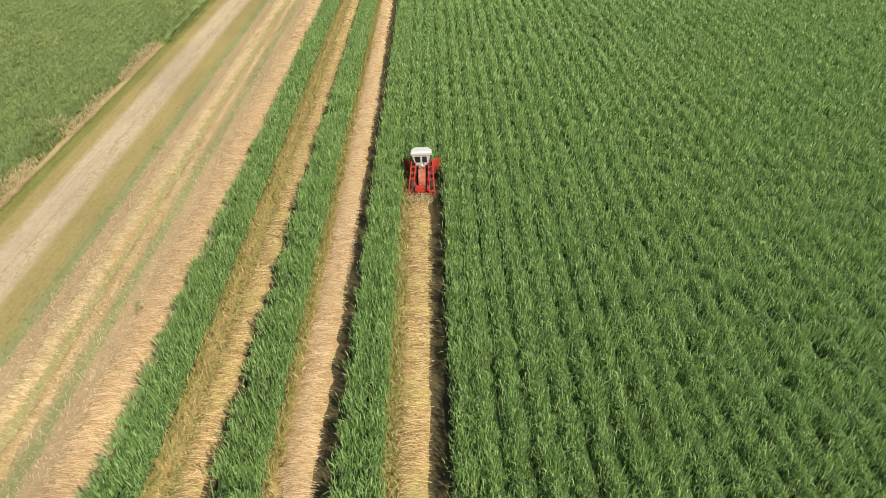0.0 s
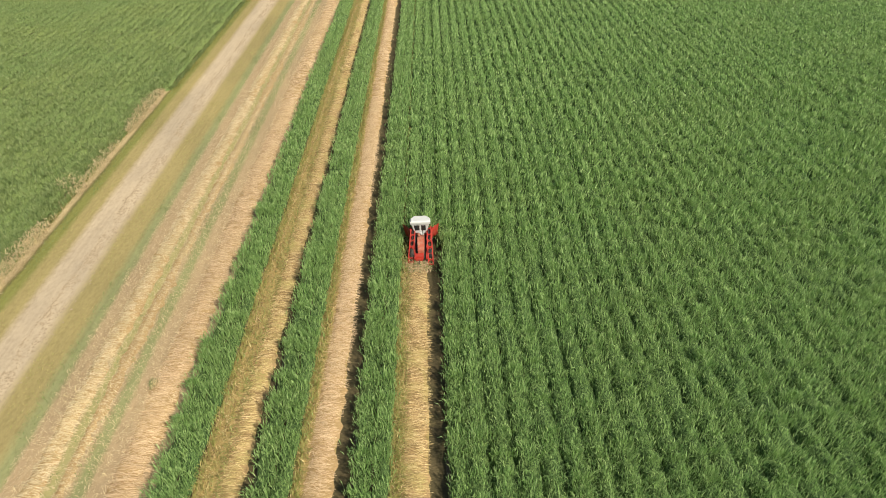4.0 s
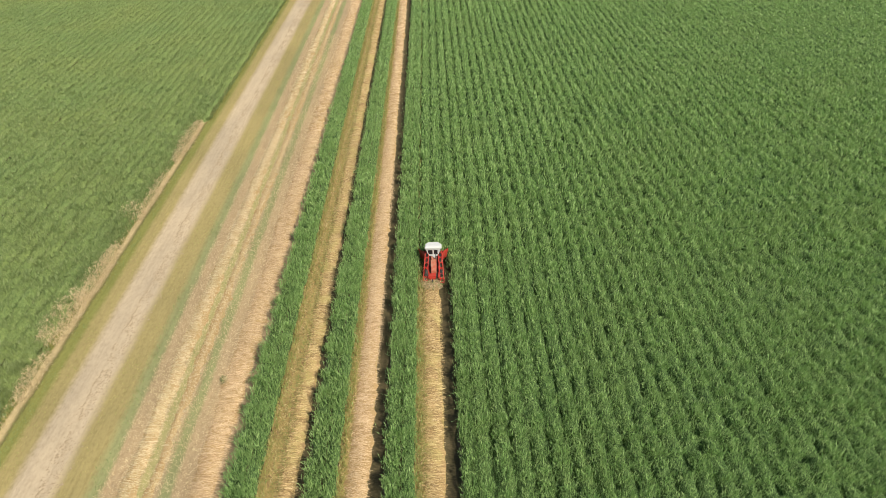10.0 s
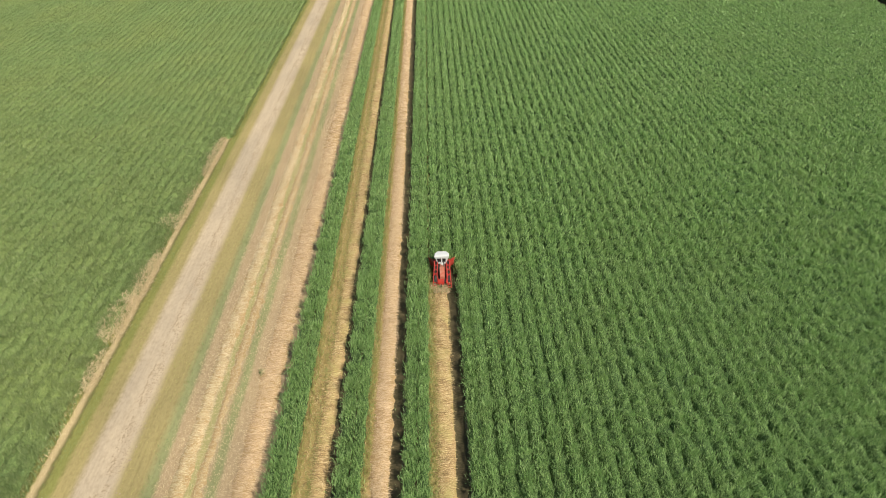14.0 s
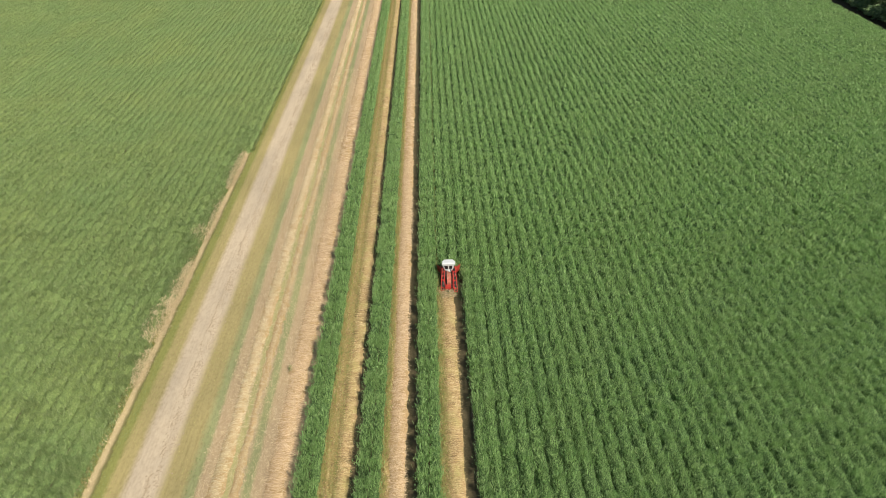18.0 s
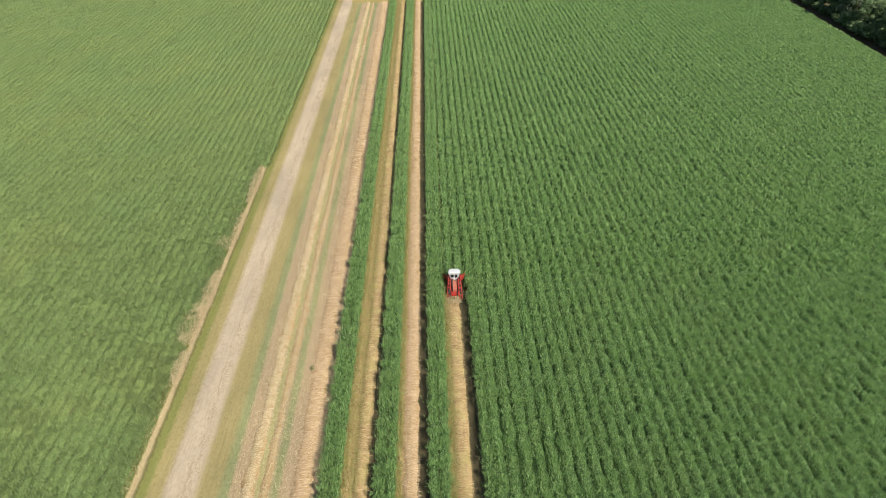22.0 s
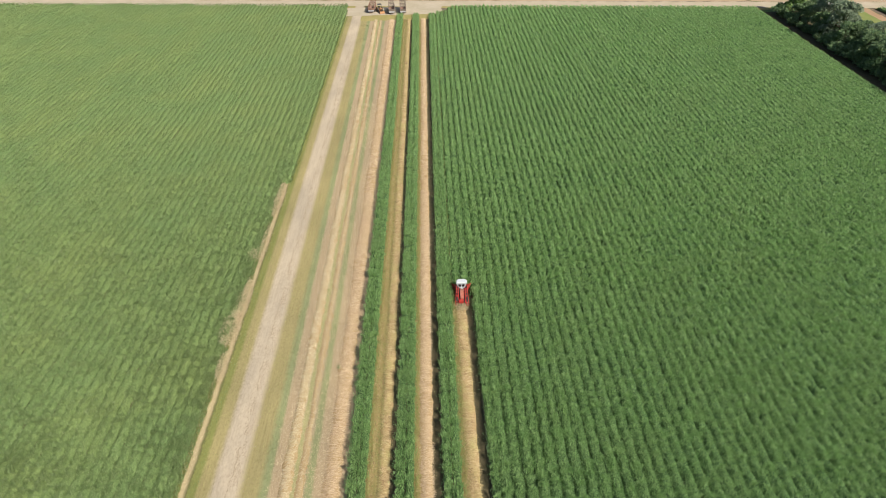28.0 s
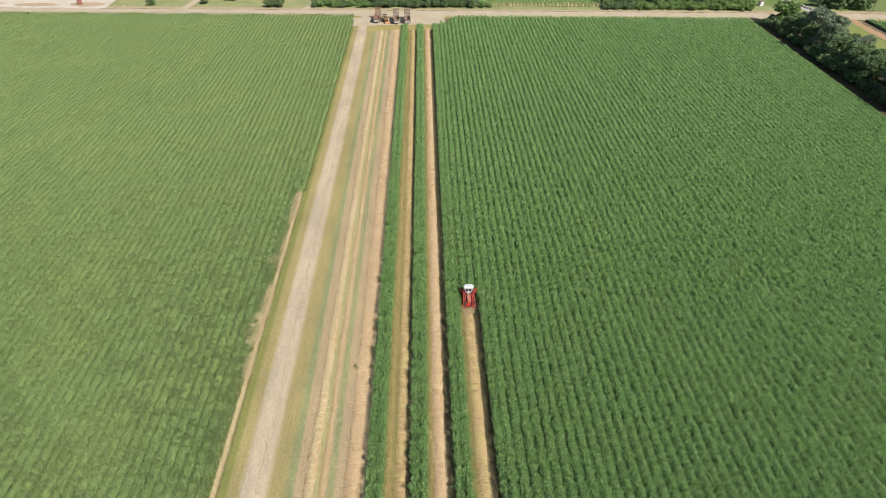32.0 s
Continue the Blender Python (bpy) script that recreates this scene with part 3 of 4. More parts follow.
def cross_sheet(name, d0, d1, x0, x1, z, mat, label, category, rough=0.03, seed=1.0, ragged=0.4, step=2.0, nd=8, crown=0.0):
    """A strip of ground across the rows' ends, d metres beyond the line of the field's far edge."""
    xs = np.arange(x0, x1 + step, step)
    u = np.linspace(0, 1, nd)
    a, b = d0 + wander(xs, seed, ragged), d1 + wander(xs, seed + 2, ragged)
    D = a[:, None] + (b - a)[:, None] * u[None, :]
    X = np.repeat(xs[:, None], nd, 1)
    Y = 253.4 + FALL * X + D
    Z = z + crown * (1 - (2 * u[None, :] - 1) ** 2) + rough * (wave(X, Y, seed) + 1) / 2
    v = np.stack([X, Y, Z], -1).reshape(-1, 3)
    i = np.arange((len(xs) - 1) * nd).reshape(-1, nd)[:, :-1].ravel()
    f = np.stack([i, i + nd, i + nd + 1, i + 1], 1)
    return tagged(new(name, raw_mesh(name, v, f, mat, True)), label, category, "", "structure")


cross_sheet("cross_verge", 1.5, 5.5, -420, 320, 0.0, M_OLIVE, "dry grass shoulder along the gravel cross road", "verge", 0.03, 1.0)
cross_sheet("cross_road", 4.5, 13.6, -420, 320, 0.06, M_SAND, "pale sandy gravel road across the field end", "road", 0.03, 2.0, 0.35, 2.0, 8, 0.08)
cross_sheet("bank", 14.0, 17.5, -420, 320, 0.03, M_TRASH, "low brown dry bank along the far roadside", "bank", 0.05, 3.0)
cross_sheet("lawn", 16.5, 90, -420, -62, 0.01, M_LAWN, "mown light green lawn beyond the road", "lawn", 0.05, 4.0)
cross_sheet("roadside_grass", 16.5, 26, -66, 190, 0.02, M_LAWN, "rough green roadside grass", "grass", 0.1, 5.0)

# ---- sugarcane ----
right_rows = [FIRST + ROW * k for k in range(0, int((141 - FIRST) / ROW))]
left_rows = [-45.41 - ROW * k for k in range(2, int((260 - 45.4) / ROW))]


def right_span(x):
    if x == FIRST:
        return CUT_TO + 3.2, 247.5
    return -75.0, min(far_edge(x) + 1.8, 247.5 + max(0.0, x) * 1.7)


def left_span(x):
    return -75.0, far_edge(x) + 3.0


def right_density(x, y):
    if y < -16 or x > 72 + 0.55 * (y + 10):
        return 4, 0.20
    far = max(y, 26 - 1.5 * (y - 10)) + 0.45 * max(0.0, x - 35)
    steps = (20, 45, 62, 100, 160, 250)
    return float(np.interp(far, steps, (140, 118, 88, 56, 40, 31))), float(np.interp(far, steps, (0.048, 0.056, 0.072, 0.108, 0.15, 0.19)))


def left_density(x, y):
    if y < -16 or x < -88 - 0.75 * (y - 5):
        return 4, 0.20
    far = max(y, 26 - 1.5 * (y - 10)) + 0.5 * max(0.0, -x - 55)
    steps = (20, 60, 100, 160, 260)
    return float(np.interp(far, steps, (105, 66, 42, 28, 21))), float(np.interp(far, steps, (0.055, 0.08, 0.105, 0.135, 0.165)))


def strip_density(x, y):
    if y < -16:
        return 8, 0.16
    if y < 15:
        return 80, 0.08
    return (165, 0.055) if y < 70 else ((90, 0.08) if y < 130 else (50, 0.115))


def cane_block(name, rows, span, density, step, mat, label, tall=(0.5, 0.95), under=None, fill=0.34, top=1.25, foot=0.45, half=0.91, skirt=0.0, stir=1.0, slim_from=1e9, base=(1.0, 1.7), shut=0.0):
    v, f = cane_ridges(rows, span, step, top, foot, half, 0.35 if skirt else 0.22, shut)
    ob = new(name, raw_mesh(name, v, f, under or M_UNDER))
    tagged(ob, label, "sugarcane", "", "stuff")
    lv, lf = cane_leaves(rows, span, density, tall=tall, fill=fill, skirt=skirt, stir=stir, slim_from=slim_from, base=base)
    tagged(raw_part("leaves", lv, lf, mat, ob), "", "", "", "stuff")
    return ob


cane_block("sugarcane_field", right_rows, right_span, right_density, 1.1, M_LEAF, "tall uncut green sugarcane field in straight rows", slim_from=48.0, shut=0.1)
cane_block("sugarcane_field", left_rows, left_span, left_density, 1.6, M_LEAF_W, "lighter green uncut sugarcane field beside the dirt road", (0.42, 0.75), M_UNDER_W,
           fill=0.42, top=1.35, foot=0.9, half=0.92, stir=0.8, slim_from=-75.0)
edge = "outermost pale green cane row beside the grass strip"
cane_block("sugarcane_strip", [-47.45], lambda x: (-75.0, 102.0), strip_density, 0.8, M_LEAF_W, edge, (0.45, 0.8), M_UNDER_W, 0.4, 1.25, 0.8, 0.8, 0.2, slim_from=70.0)
cane_block("sugarcane_strip", [-47.3, -45.6], lambda x: (101.0, far_edge(x) + 3.0), lambda x, y: (46, 0.11), 1.5, M_LEAF_W, edge, (0.45, 0.8), M_UNDER_W, 0.4, 1.4, 1.0, 0.9)
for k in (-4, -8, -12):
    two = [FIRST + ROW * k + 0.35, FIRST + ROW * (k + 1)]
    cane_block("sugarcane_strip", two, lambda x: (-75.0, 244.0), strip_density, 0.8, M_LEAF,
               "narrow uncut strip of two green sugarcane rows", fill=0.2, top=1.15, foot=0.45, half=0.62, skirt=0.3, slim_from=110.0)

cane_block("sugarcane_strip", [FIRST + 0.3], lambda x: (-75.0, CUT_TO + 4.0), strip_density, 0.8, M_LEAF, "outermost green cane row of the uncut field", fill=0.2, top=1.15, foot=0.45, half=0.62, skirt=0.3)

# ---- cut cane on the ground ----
# the same shade-darkened trash, bare only in the field edge's shadow
sheet("alley", -4.2, 0.2, Y0, CUT_TO + 5, 0.0, M_SHADE_LITTER, "cleared alley of cane trash behind the harvester, darkened to deepen the cane's shade", 0.2, 0.0, 0.04, 0.8, 8, 13.0, 0.0, "alley")
sheet("straw_litter", -4.25, -1.3, Y0, CUT_TO + 1.5, 0.045, M_LITTER, "straw coloured litter of cut cane along the alley", 0.12, 0.0, 0.05, 0.8, 10, 16.0, 0.0, "litter")
heap_row(-31.3, -29.7, Y0, Y1, M_STRAW_C, "pale cream heap row of cut cane stalks", 0.3, 40, 95, 0.0, 1.0)
heap_row(-28.8, -27.8, Y0, Y1, M_STRAW_C, "thin brownish heap row of cut cane trash", 0.10, 14, 95, 0.0, 2.0)
heap_row(-24.8, -22.4, Y0, Y1, M_STRAW_P, "reddish straw heap row of cut cane stalks", 0.35, 46, 95, 0.0, 3.0)
heap_row(-16.9, -15.05, Y0, Y1, M_STRAW, "straw coloured heap row of cut cane between strips", 0.3, 50, 95, 0.0, 4.0)
heap_row(-10.35, -8.45, Y0, Y1, M_STRAW_P, "reddish straw heap row of cut cane between strips", 0.35, 50, 95, 0.0, 5.0)
heap_row(-3.4, -1.4, Y0, CUT_TO + 0.5, M_STRAW, "fresh heap row of cut cane behind the harvester", 0.3, 55, 95, 0.0, 6.0)
cane_block("sugarcane_strip", [FIRST - 2 * ROW, FIRST - ROW], lambda x: (CUT_TO + 5.3, 246.0), right_density, 0.8, M_LEAF, "two standing cane rows ahead of the harvester")

scatter_grass("dry_grass_bank", -46.0, -45.35, -20, 100, 1700, (0.2, 0.45), 0.04, M_DRY, "tall tan dry grass along the field edge", 0.0, (0.6, 1.2))
for yc, ry, xl, n in ((46.5, 4.6, -48.0, 1000), (55.0, 6.0, -46.7, 1200), (37.5, 3.5, -46.5, 500), (69.0, 2.2, -48.0, 260), (92.5, 8.0, -46.7, 1300), (75.0, 7.0, -46.3, 500)):
    a, q = RNG.uniform(0, 6.283, n), np.sqrt(RNG.random(n))
    px, py = (xl - 45.0) / 2 + q * np.cos(a) * (-45.0 - xl) / 2, yc + q * np.sin(a) * ry
    v, f = blades(px, py, RNG.uniform(0.4, 1.0, n) * np.clip((-45.3 - px) / 0.9, 0.2, 1.7), RNG.uniform(0.4, 0.9, n), 0.05 * RNG.uniform(0.7, 1.4, n), RNG.uniform(0.7, 1.25, n), RNG.uniform(0, 6.28, n))
    tagged(new("dry_grass_clump", raw_mesh("dry_grass_clump", v, f, M_DRY)), "matted tan dry grass leaning into the cane edge", "grass", "", "stuff")
scatter_grass("dry_grass_bank", -47.6, -45.4, 44, 66, 600, (0.6, 1.1), 0.07, M_DRY, "tall pale dry reeds at the field edge", 0.3, (0.2, 0.7), 0.5)
scatter_grass("weeds", -45.0, -43.6, -15, 240, 11000, (0.12, 0.32), 0.045, M_GRASS, "low green grass beside the dry bank", 0.02, (0.3, 1.0), 0.5)
scatter_grass("weeds", -43.7, -41.8, -15, 240, 8000, (0.10, 0.28), 0.04, M_YGRASS, "low yellowing grass on the verge", 0.02, (0.4, 1.1), 0.4)
scatter_grass("weeds", -36.8, -34.3, -15, 240, 9000, (0.10, 0.28), 0.04, M_YGRASS, "low yellowing grass on the verge", 0.02, (0.4, 1.1), 0.4)
scatter_grass("weeds", -34.3, -32.8, Y0, Y1, 9000, (0.15, 0.4), 0.05, M_GRASS, "low bluish green weeds", 0.02, (0.3, 1.0), 0.7)
scatter_grass("weeds", -29.9, -28.7, Y0, Y1, 3500, (0.15, 0.4), 0.05, M_GRASS, "low yellowish regrowth between heaps", 0.02, (0.3, 1.0), 0.7)
scatter_grass("weeds", -27.8, -26.4, Y0, Y1, 7000, (0.15, 0.4), 0.05, M_GRASS, "low bluish green regrowth between heaps", 0.02, (0.3, 1.0), 0.7)
scatter_grass("trash_leaves", -17.4, -16.2, -20, Y1, 11000, (0.3, 0.8), 0.05, M_YGRASS, "yellowing cane leaves beside the heap", 0.10, (0.5, 1.0))
scatter_grass("trash_leaves", -11.4, -10.4, -20, Y1, 8000, (0.3, 0.8), 0.05, M_YGRASS, "yellowing cane leaves beside the heap", 0.10, (0.5, 1.0))
scatter_grass("trash_leaves", -4.3, -3.0, Y0, CUT_TO, 9000, (0.3, 0.8), 0.05, M_YGRASS, "yellowing cane leaves beside the heap", 0.10, (0.5, 1.0))
for x0, x1, y1, n in ((-18.4, -17.2, Y1, 12000), (-11.3, -10.4, Y1, 8000), (-4.1, -3.2, CUT_TO, 3500)):
    scatter_grass("trash_leaves", x0, x1, -20, y1, n, (0.3, 0.8), 0.045, M_STRAW, "dry straw coloured cane leaves beside the strip", 0.10, (0.6, 1.1))
scatter_grass("trash_leaves", -33, -22.5, 2, 150, 32000, (0.2, 0.6), 0.03, M_DRY, "loose dry cane leaves on the stubble", 0.04, (0.8, 1.2))
scatter_grass("trash_leaves", -3.6, -0.9, CUT_TO - 1.2, CUT_TO + 1.0, 480, (0.3, 0.8), 0.045, M_STRAW_P, "brown cane trash dropped behind the harvester", 0.2, (0.5, 1.1))
scatter_grass("trash_leaves", -3.6, -0.6, CUT_TO - 1.2, CUT_TO + 1.2, 160, (0.3, 0.8), 0.06, M_GRASS, "green cane tops dropped behind the harvester", 0.25, (0.5, 1.1))

for x, y1, n in ((-18.2, 238, 7000), (-11.05, 238, 7000), (-3.95, 240, 7000)):
    scatter_grass("cane_fringe", x - 0.15, x + 0.5, -20, y1, n, (0.5, 1.0), 0.06, M_FRINGE, "yellowish lower leaves hanging out of the cane strip", 0.25, (0.4, 0.95), 0.0, "cane leaves")
for x0, x1, y0, y1, n, z in ((-47.1, -46.0, -20, 42, 4200, 0.1), (-48.2, -46.2, 42, 52, 1000, 0.4), (-47.1, -46.0, 52, 101, 3600, 0.1), (-45.5, -44.3, 101, 254, 9000, 0.2)):
    scatter_grass("cane_fringe", x0, x1, y0, y1, n, (0.4, 1.0), 0.08, M_LEAF_W, "pale lower leaves along the field edge", z, (0.1, 0.7), 0.0, "cane leaves")
for y0, y1, n in ((-10, 42, 3200), (51, 101, 3000)):
    scatter_grass("cane_fringe", -47.4, -46.5, y0, y1, n, (0.6, 1.1), 0.08, M_LEAF_W, "pale upper leaves along the field edge", 0.7, (0.1, 0.7), 0.0, "cane leaves")
scatter_grass("dry_grass_bank", -47.0, -45.7, 0, 101, 2200, (0.4, 0.9), 0.06, M_DRY, "thin tan dry grass among the cane edge", 0.1, (0.2, 0.8), 0.6)
for x0, x1, y0, y1, n, z in ((-46.8, -45.9, -20, 101, 3600, 0.1), (-44.9, -44.0, 101, 250, 4200, 0.05)):
    scatter_grass("cane_fringe", x0, x1, y0, y1, n, (0.3, 0.8), 0.07, M_FRINGE, "yellowish weeds along the field edge", z, (0.3, 0.9), 0.3, "weeds")
# dry clods along the worn side of the road
n = 17000
c = np.stack([np.where(RNG.random(n) < 0.6, RNG.normal(-38.35, 0.4, n), RNG.normal(-37.6, 0.45, n)), RNG.uniform(0, 200, n), np.zeros(n)], 1)
rut = RNG.random(n) < 0.3  # crumbs along the edge of a wheel rut
c[rut, 0] = -38.8 + wander(c[rut, 1], 21.0, 0.3) + RNG.normal(0, 0.045, rut.sum())
u = np.clip((c[:, 0] + 41.5) / 4.5, 0, 1)
c[:, 2] = 0.035 + 0.07 * (1 - (2 * u - 1) ** 2)
c = c[wave(c[:, 0] * 1.2, c[:, 1] * 0.5, 4.0) > RNG.uniform(-0.6, 0.9, n)]
n = len(c)
r = RNG.triangular(0.03, 0.07, 0.21, n)[:, None, None]
shape = np.array([[1, 0, 0], [-0.4, 0.9, 0], [-0.6, -0.8, 0], [0.0, 0.1, 0.5]])
v = (c[:, None, :] + shape[None] * r).reshape(-1, 3)
k = np.arange(n)[:, None] * 4
f = np.concatenate([k + [0, 1, 3], k + [1, 2, 3], k + [2, 0, 3]])
tagged(new("road_clods", raw_mesh("road_clods", v, f, M_CLOD)), "dry brown clods along the road edge", "clods", "", "stuff")


# ---- harvester ----
def harvester(at):
    h = new("cane_harvester")
    tagged(h, "red whole-stalk sugarcane harvester with white cab", "harvester")

    def slab(name, x0, x1, y0, y1, z0, z1, mat, label="", parent=h, bevel=0.03):
        return part(name, boxed(x0, x1, y0, y1, z0, z1, bevel), mat, parent, label)

    # chassis and wheels
    chassis = slab("chassis", -0.7, 0.7, 0.7, 5.2, 0.62, 0.86, M_DARK)
    for sx in (-0.62, 0.62):
        part("frame_rail", barred((sx, 0.4, 0.9), (sx * 1.05, 5.6, 0.95), 0.16, 0.2), M_RED, chassis)
    for sx, y, r, w in ((-0.95, 1.5, 0.62, 0.36), (0.95, 1.5, 0.62, 0.36), (-1.0, 4.6, 0.78, 0.46), (1.0, 4.6, 0.78, 0.46)):
        wheel = part("wheel", tube((sx - w / 2, y, r + 0.02), (sx + w / 2, y, r + 0.02), r, None, 28), M_TYRE, h, "", True)
        part("rim", tube((sx - w / 2 - 0.02, y, r), (sx + w / 2 + 0.02, y, r), r * 0.52, None, 20), M_WHITE, wheel)
        bm = bmesh.new()
        for k in range(18):
            a = 2 * math.pi * k / 18
            bar(bm, (sx - w / 2, y + (r + 0.01) * math.cos(a), r + (r + 0.01) * math.sin(a)), (sx + w / 2, y + (r + 0.01) * math.cos(a + 0.15), r + (r + 0.01) * math.sin(a + 0.15)), 0.06)
        part("tread", bm, M_TYRE, wheel)

    # engine hood sloping down behind the cab
    hood = part("engine_hood", hull([[(-0.36, 3.35, 1.0), (0.38, 3.35, 1.0), (0.38, 3.35, 1.95), (-0.36, 3.35, 1.95)],
                                     [(-0.36, 2.2, 0.95), (0.38, 2.2, 0.95), (0.38, 2.2, 1.78), (-0.36, 2.2, 1.78)],
                                     [(-0.33, 1.15, 0.9), (0.33, 1.15, 0.9), (0.33, 1.15, 1.42), (-0.33, 1.15, 1.42)]]), M_FADED, h)
    part("hood_panel", hull([[(-0.30, 2.1, 1.75), (0.32, 2.1, 1.75), (0.32, 2.1, 1.80), (-0.30, 2.1, 1.80)],
                             [(-0.27, 1.2, 1.43), (0.27, 1.2, 1.43), (0.27, 1.2, 1.48), (-0.27, 1.2, 1.48)]]), M_FADED, hood, "dusty faded red panel")
    for k in range(5):
        slab("vent_slat", -0.3, 0.32, 2.5 + k * 0.15, 2.56 + k * 0.15, 1.80 + k * 0.02, 1.86 + k * 0.02, M_FADED, "", hood, 0.01)
    part("exhaust_pipe", tube((0.25, 2.95, 1.85), (0.25, 2.95, 2.75), 0.05), M_DARK, h, "", True)
    part("air_cleaner", tube((-0.22, 3.0, 1.88), (-0.22, 3.0, 2.3), 0.12), M_FADED, h, "", True)
    slab("rear_tank", -0.64, 0.28, 0.55, 1.12, 0.62, 1.08, M_RED, "bright orange-red rear tank")
    slab("counterweight", -0.56, 0.2, 0.42, 0.56, 0.55, 0.92, M_RED)
    part("hitch", barred((-0.2, -0.1, 0.55), (-0.2, 0.6, 0.6), 0.12), M_DARK, h)

    # cab: chamfered roof over a body that narrows downwards
    def ring(z, wf, wr, yf, ym, yr):
        return [(-wr, yr, z), (wr, yr, z), (wr, ym, z), (wf, yf, z), (-wf, yf, z), (-wr, ym, z)]

    cab = part("cab", hull([ring(2.05, 0.42, 0.62, 4.15, 3.9, 3.46), ring(3.36, 0.62, 0.98, 4.25, 3.75, 3.26)]), M_WHITE, h, "white painted cab")
    part("cab_roof", hull([ring(3.36, 0.68, 1.06, 4.34, 3.86, 3.20), ring(3.60, 0.70, 1.09, 4.36, 3.88, 3.18), ring(3.74, 0.62, 0.98, 4.24, 3.80, 3.30)]), M_WHITE, cab, "white cab roof")
    for x0, x1 in ((-0.72, -0.10), (0.08, 0.56)):
        def wall_y(z):
            return 3.46 - (z - 2.05) / 1.31 * 0.20
        zt, zb = 3.16, 2.42
        lo = 0.12 if x0 < 0 else 0.0
        part("window", hull([[(x0 + lo, wall_y(zb) - 0.012, zb), (x1, wall_y(zb) - 0.012, zb), (x1, wall_y(zt) - 0.012, zt), (x0, wall_y(zt) - 0.012, zt)],
                             [(x0 + lo, wall_y(zb) + 0.03, zb), (x1, wall_y(zb) + 0.03, zb), (x1, wall_y(zt) + 0.03, zt), (x0, wall_y(zt) + 0.03, zt)]]), M_GLASS, cab, "dark rear window pane")
    for sx in (-1, 1):
        part("window", hull([[(sx * 0.70, 3.5, 2.45), (sx * 0.60, 3.88, 2.45), (sx * 0.86, 3.80, 3.2), (sx * 0.95, 3.40, 3.2)],
                             [(sx * 0.78, 3.5, 2.45), (sx * 0.68, 3.88, 2.45), (sx * 0.94, 3.80, 3.2), (sx * 1.0, 3.40, 3.2)]]), M_GLASS, cab, "dark side window pane")
    slab("windscreen", -0.45, 0.45, 4.2, 4.27, 2.4, 3.2, M_GLASS, "dark windscreen", cab, 0.005)
    slab("cab_neck", -0.30, 0.34, 3.22, 3.9, 1.6, 2.1, M_WHITE, "white pedestal under the cab")
    slab("neck_vent", -0.22, 0.02, 3.19, 3.23, 1.75, 2.0, M_GREY)

    # ladder-like carrier arms on both sides
    for sx, a, b in ((1, (1.05, 0.0, 0.42), (0.88, 3.9, 2.55)), (-1, (-1.12, 0.45, 0.42), (-0.80, 3.8, 2.55))):
        a, b = Vector(a), Vector(b)
        arm = part("carrier_arm", barred(a + Vector((-0.25, 0, 0)), b + Vector((-0.22, 0, 0)), 0.085, 0.16), M_RED, h, "red ladder-like carrier arm")
        part("rail", barred(a + Vector((0.25, 0, 0)), b + Vector((0.22, 0, 0)), 0.085, 0.16), M_RED, arm)
        for k in range(6):
            p = a.lerp(b, 0.12 + k * 0.165)
            part("rung", barred(p + Vector((-0.26, 0, 0)), p + Vector((0.26, 0, 0)), 0.11, 0.12), M_RED, arm)
            # curved brackets round each opening
            for ex in (-0.19, 0.19):
                for way in (-1, 1):
                    q = p + Vector((0, 0.17 * way, 0.09 * way))
                    part("gusset", barred(p + Vector((ex * 0.55, 0, 0.02)), q + Vector((ex * 1.15, 0, 0.0)), 0.05, 0.10), M_RED, arm)
        part("chain_guard", barred(a + Vector((0, 0.3, -0.34)), b + Vector((0, -0.2, -0.36)), 0.14, 0.10), M_DARK, arm)
        part("end_roller", tube(a + Vector((-0.3, 0, 0)), a + Vector((0.3, 0, 0)), 0.11), M_RED, arm, "", True)
        part("arm_strut", barred((sx * 0.6, 1.6, 0.9), a.lerp(b, 0.42), 0.09), M_RED, arm)

    # gathering walls, crop dividers and base cutters at the front
    for sx in (-1, 1):
        flare = part("divider_shield", hull([[(sx * 0.95, 3.5, 0.9), (sx * 1.02, 3.5, 0.9), (sx * 1.12, 3.5, 2.25), (sx * 1.05, 3.5, 2.25)],
                                             [(sx * 1.30, 4.4, 0.8), (sx * 1.36, 4.4, 0.8), (sx * 1.62, 4.3, 2.35), (sx * 1.55, 4.3, 2.35)],
                                             [(sx * 1.72, 5.0, 0.7), (sx * 1.78, 5.0, 0.7), (sx * 1.98, 4.75, 2.3), (sx * 1.92, 4.75, 2.3)]]), M_RED, h, "flared red divider shield")
        part("shield_edge", barred((sx * 1.08, 3.5, 2.27), (sx * 1.6, 4.3, 2.37), 0.08), M_RED, flare)
        wall = part("gathering_wall", hull([[(sx * 1.1, 4.2, 0.35), (sx * 1.2, 4.2, 0.35), (sx * 1.2, 4.2, 1.7), (sx * 1.1, 4.2, 1.7)],
                                            [(sx * 1.45, 6.6, 0.2), (sx * 1.52, 6.6, 0.2), (sx * 1.52, 6.6, 0.6), (sx * 1.45, 6.6, 0.6)]]), M_RED, h)
        part("scroll", tube((sx * 1.15, 5.0, 1.5), (sx * 1.45, 6.6, 0.35), 0.16, 0.06, 10), M_RED, wall, "", True)
        part("base_cutter", tube((sx * 0.45, 5.3, 0.16), (sx * 0.45, 5.3, 0.24), 0.42, None, 18), M_DARK, h)
        part("side_step", boxed(sx * 1.0 - 0.2, sx * 1.0 + 0.2, 2.9, 3.4, 1.2, 1.26, 0.01), M_FADED, h)
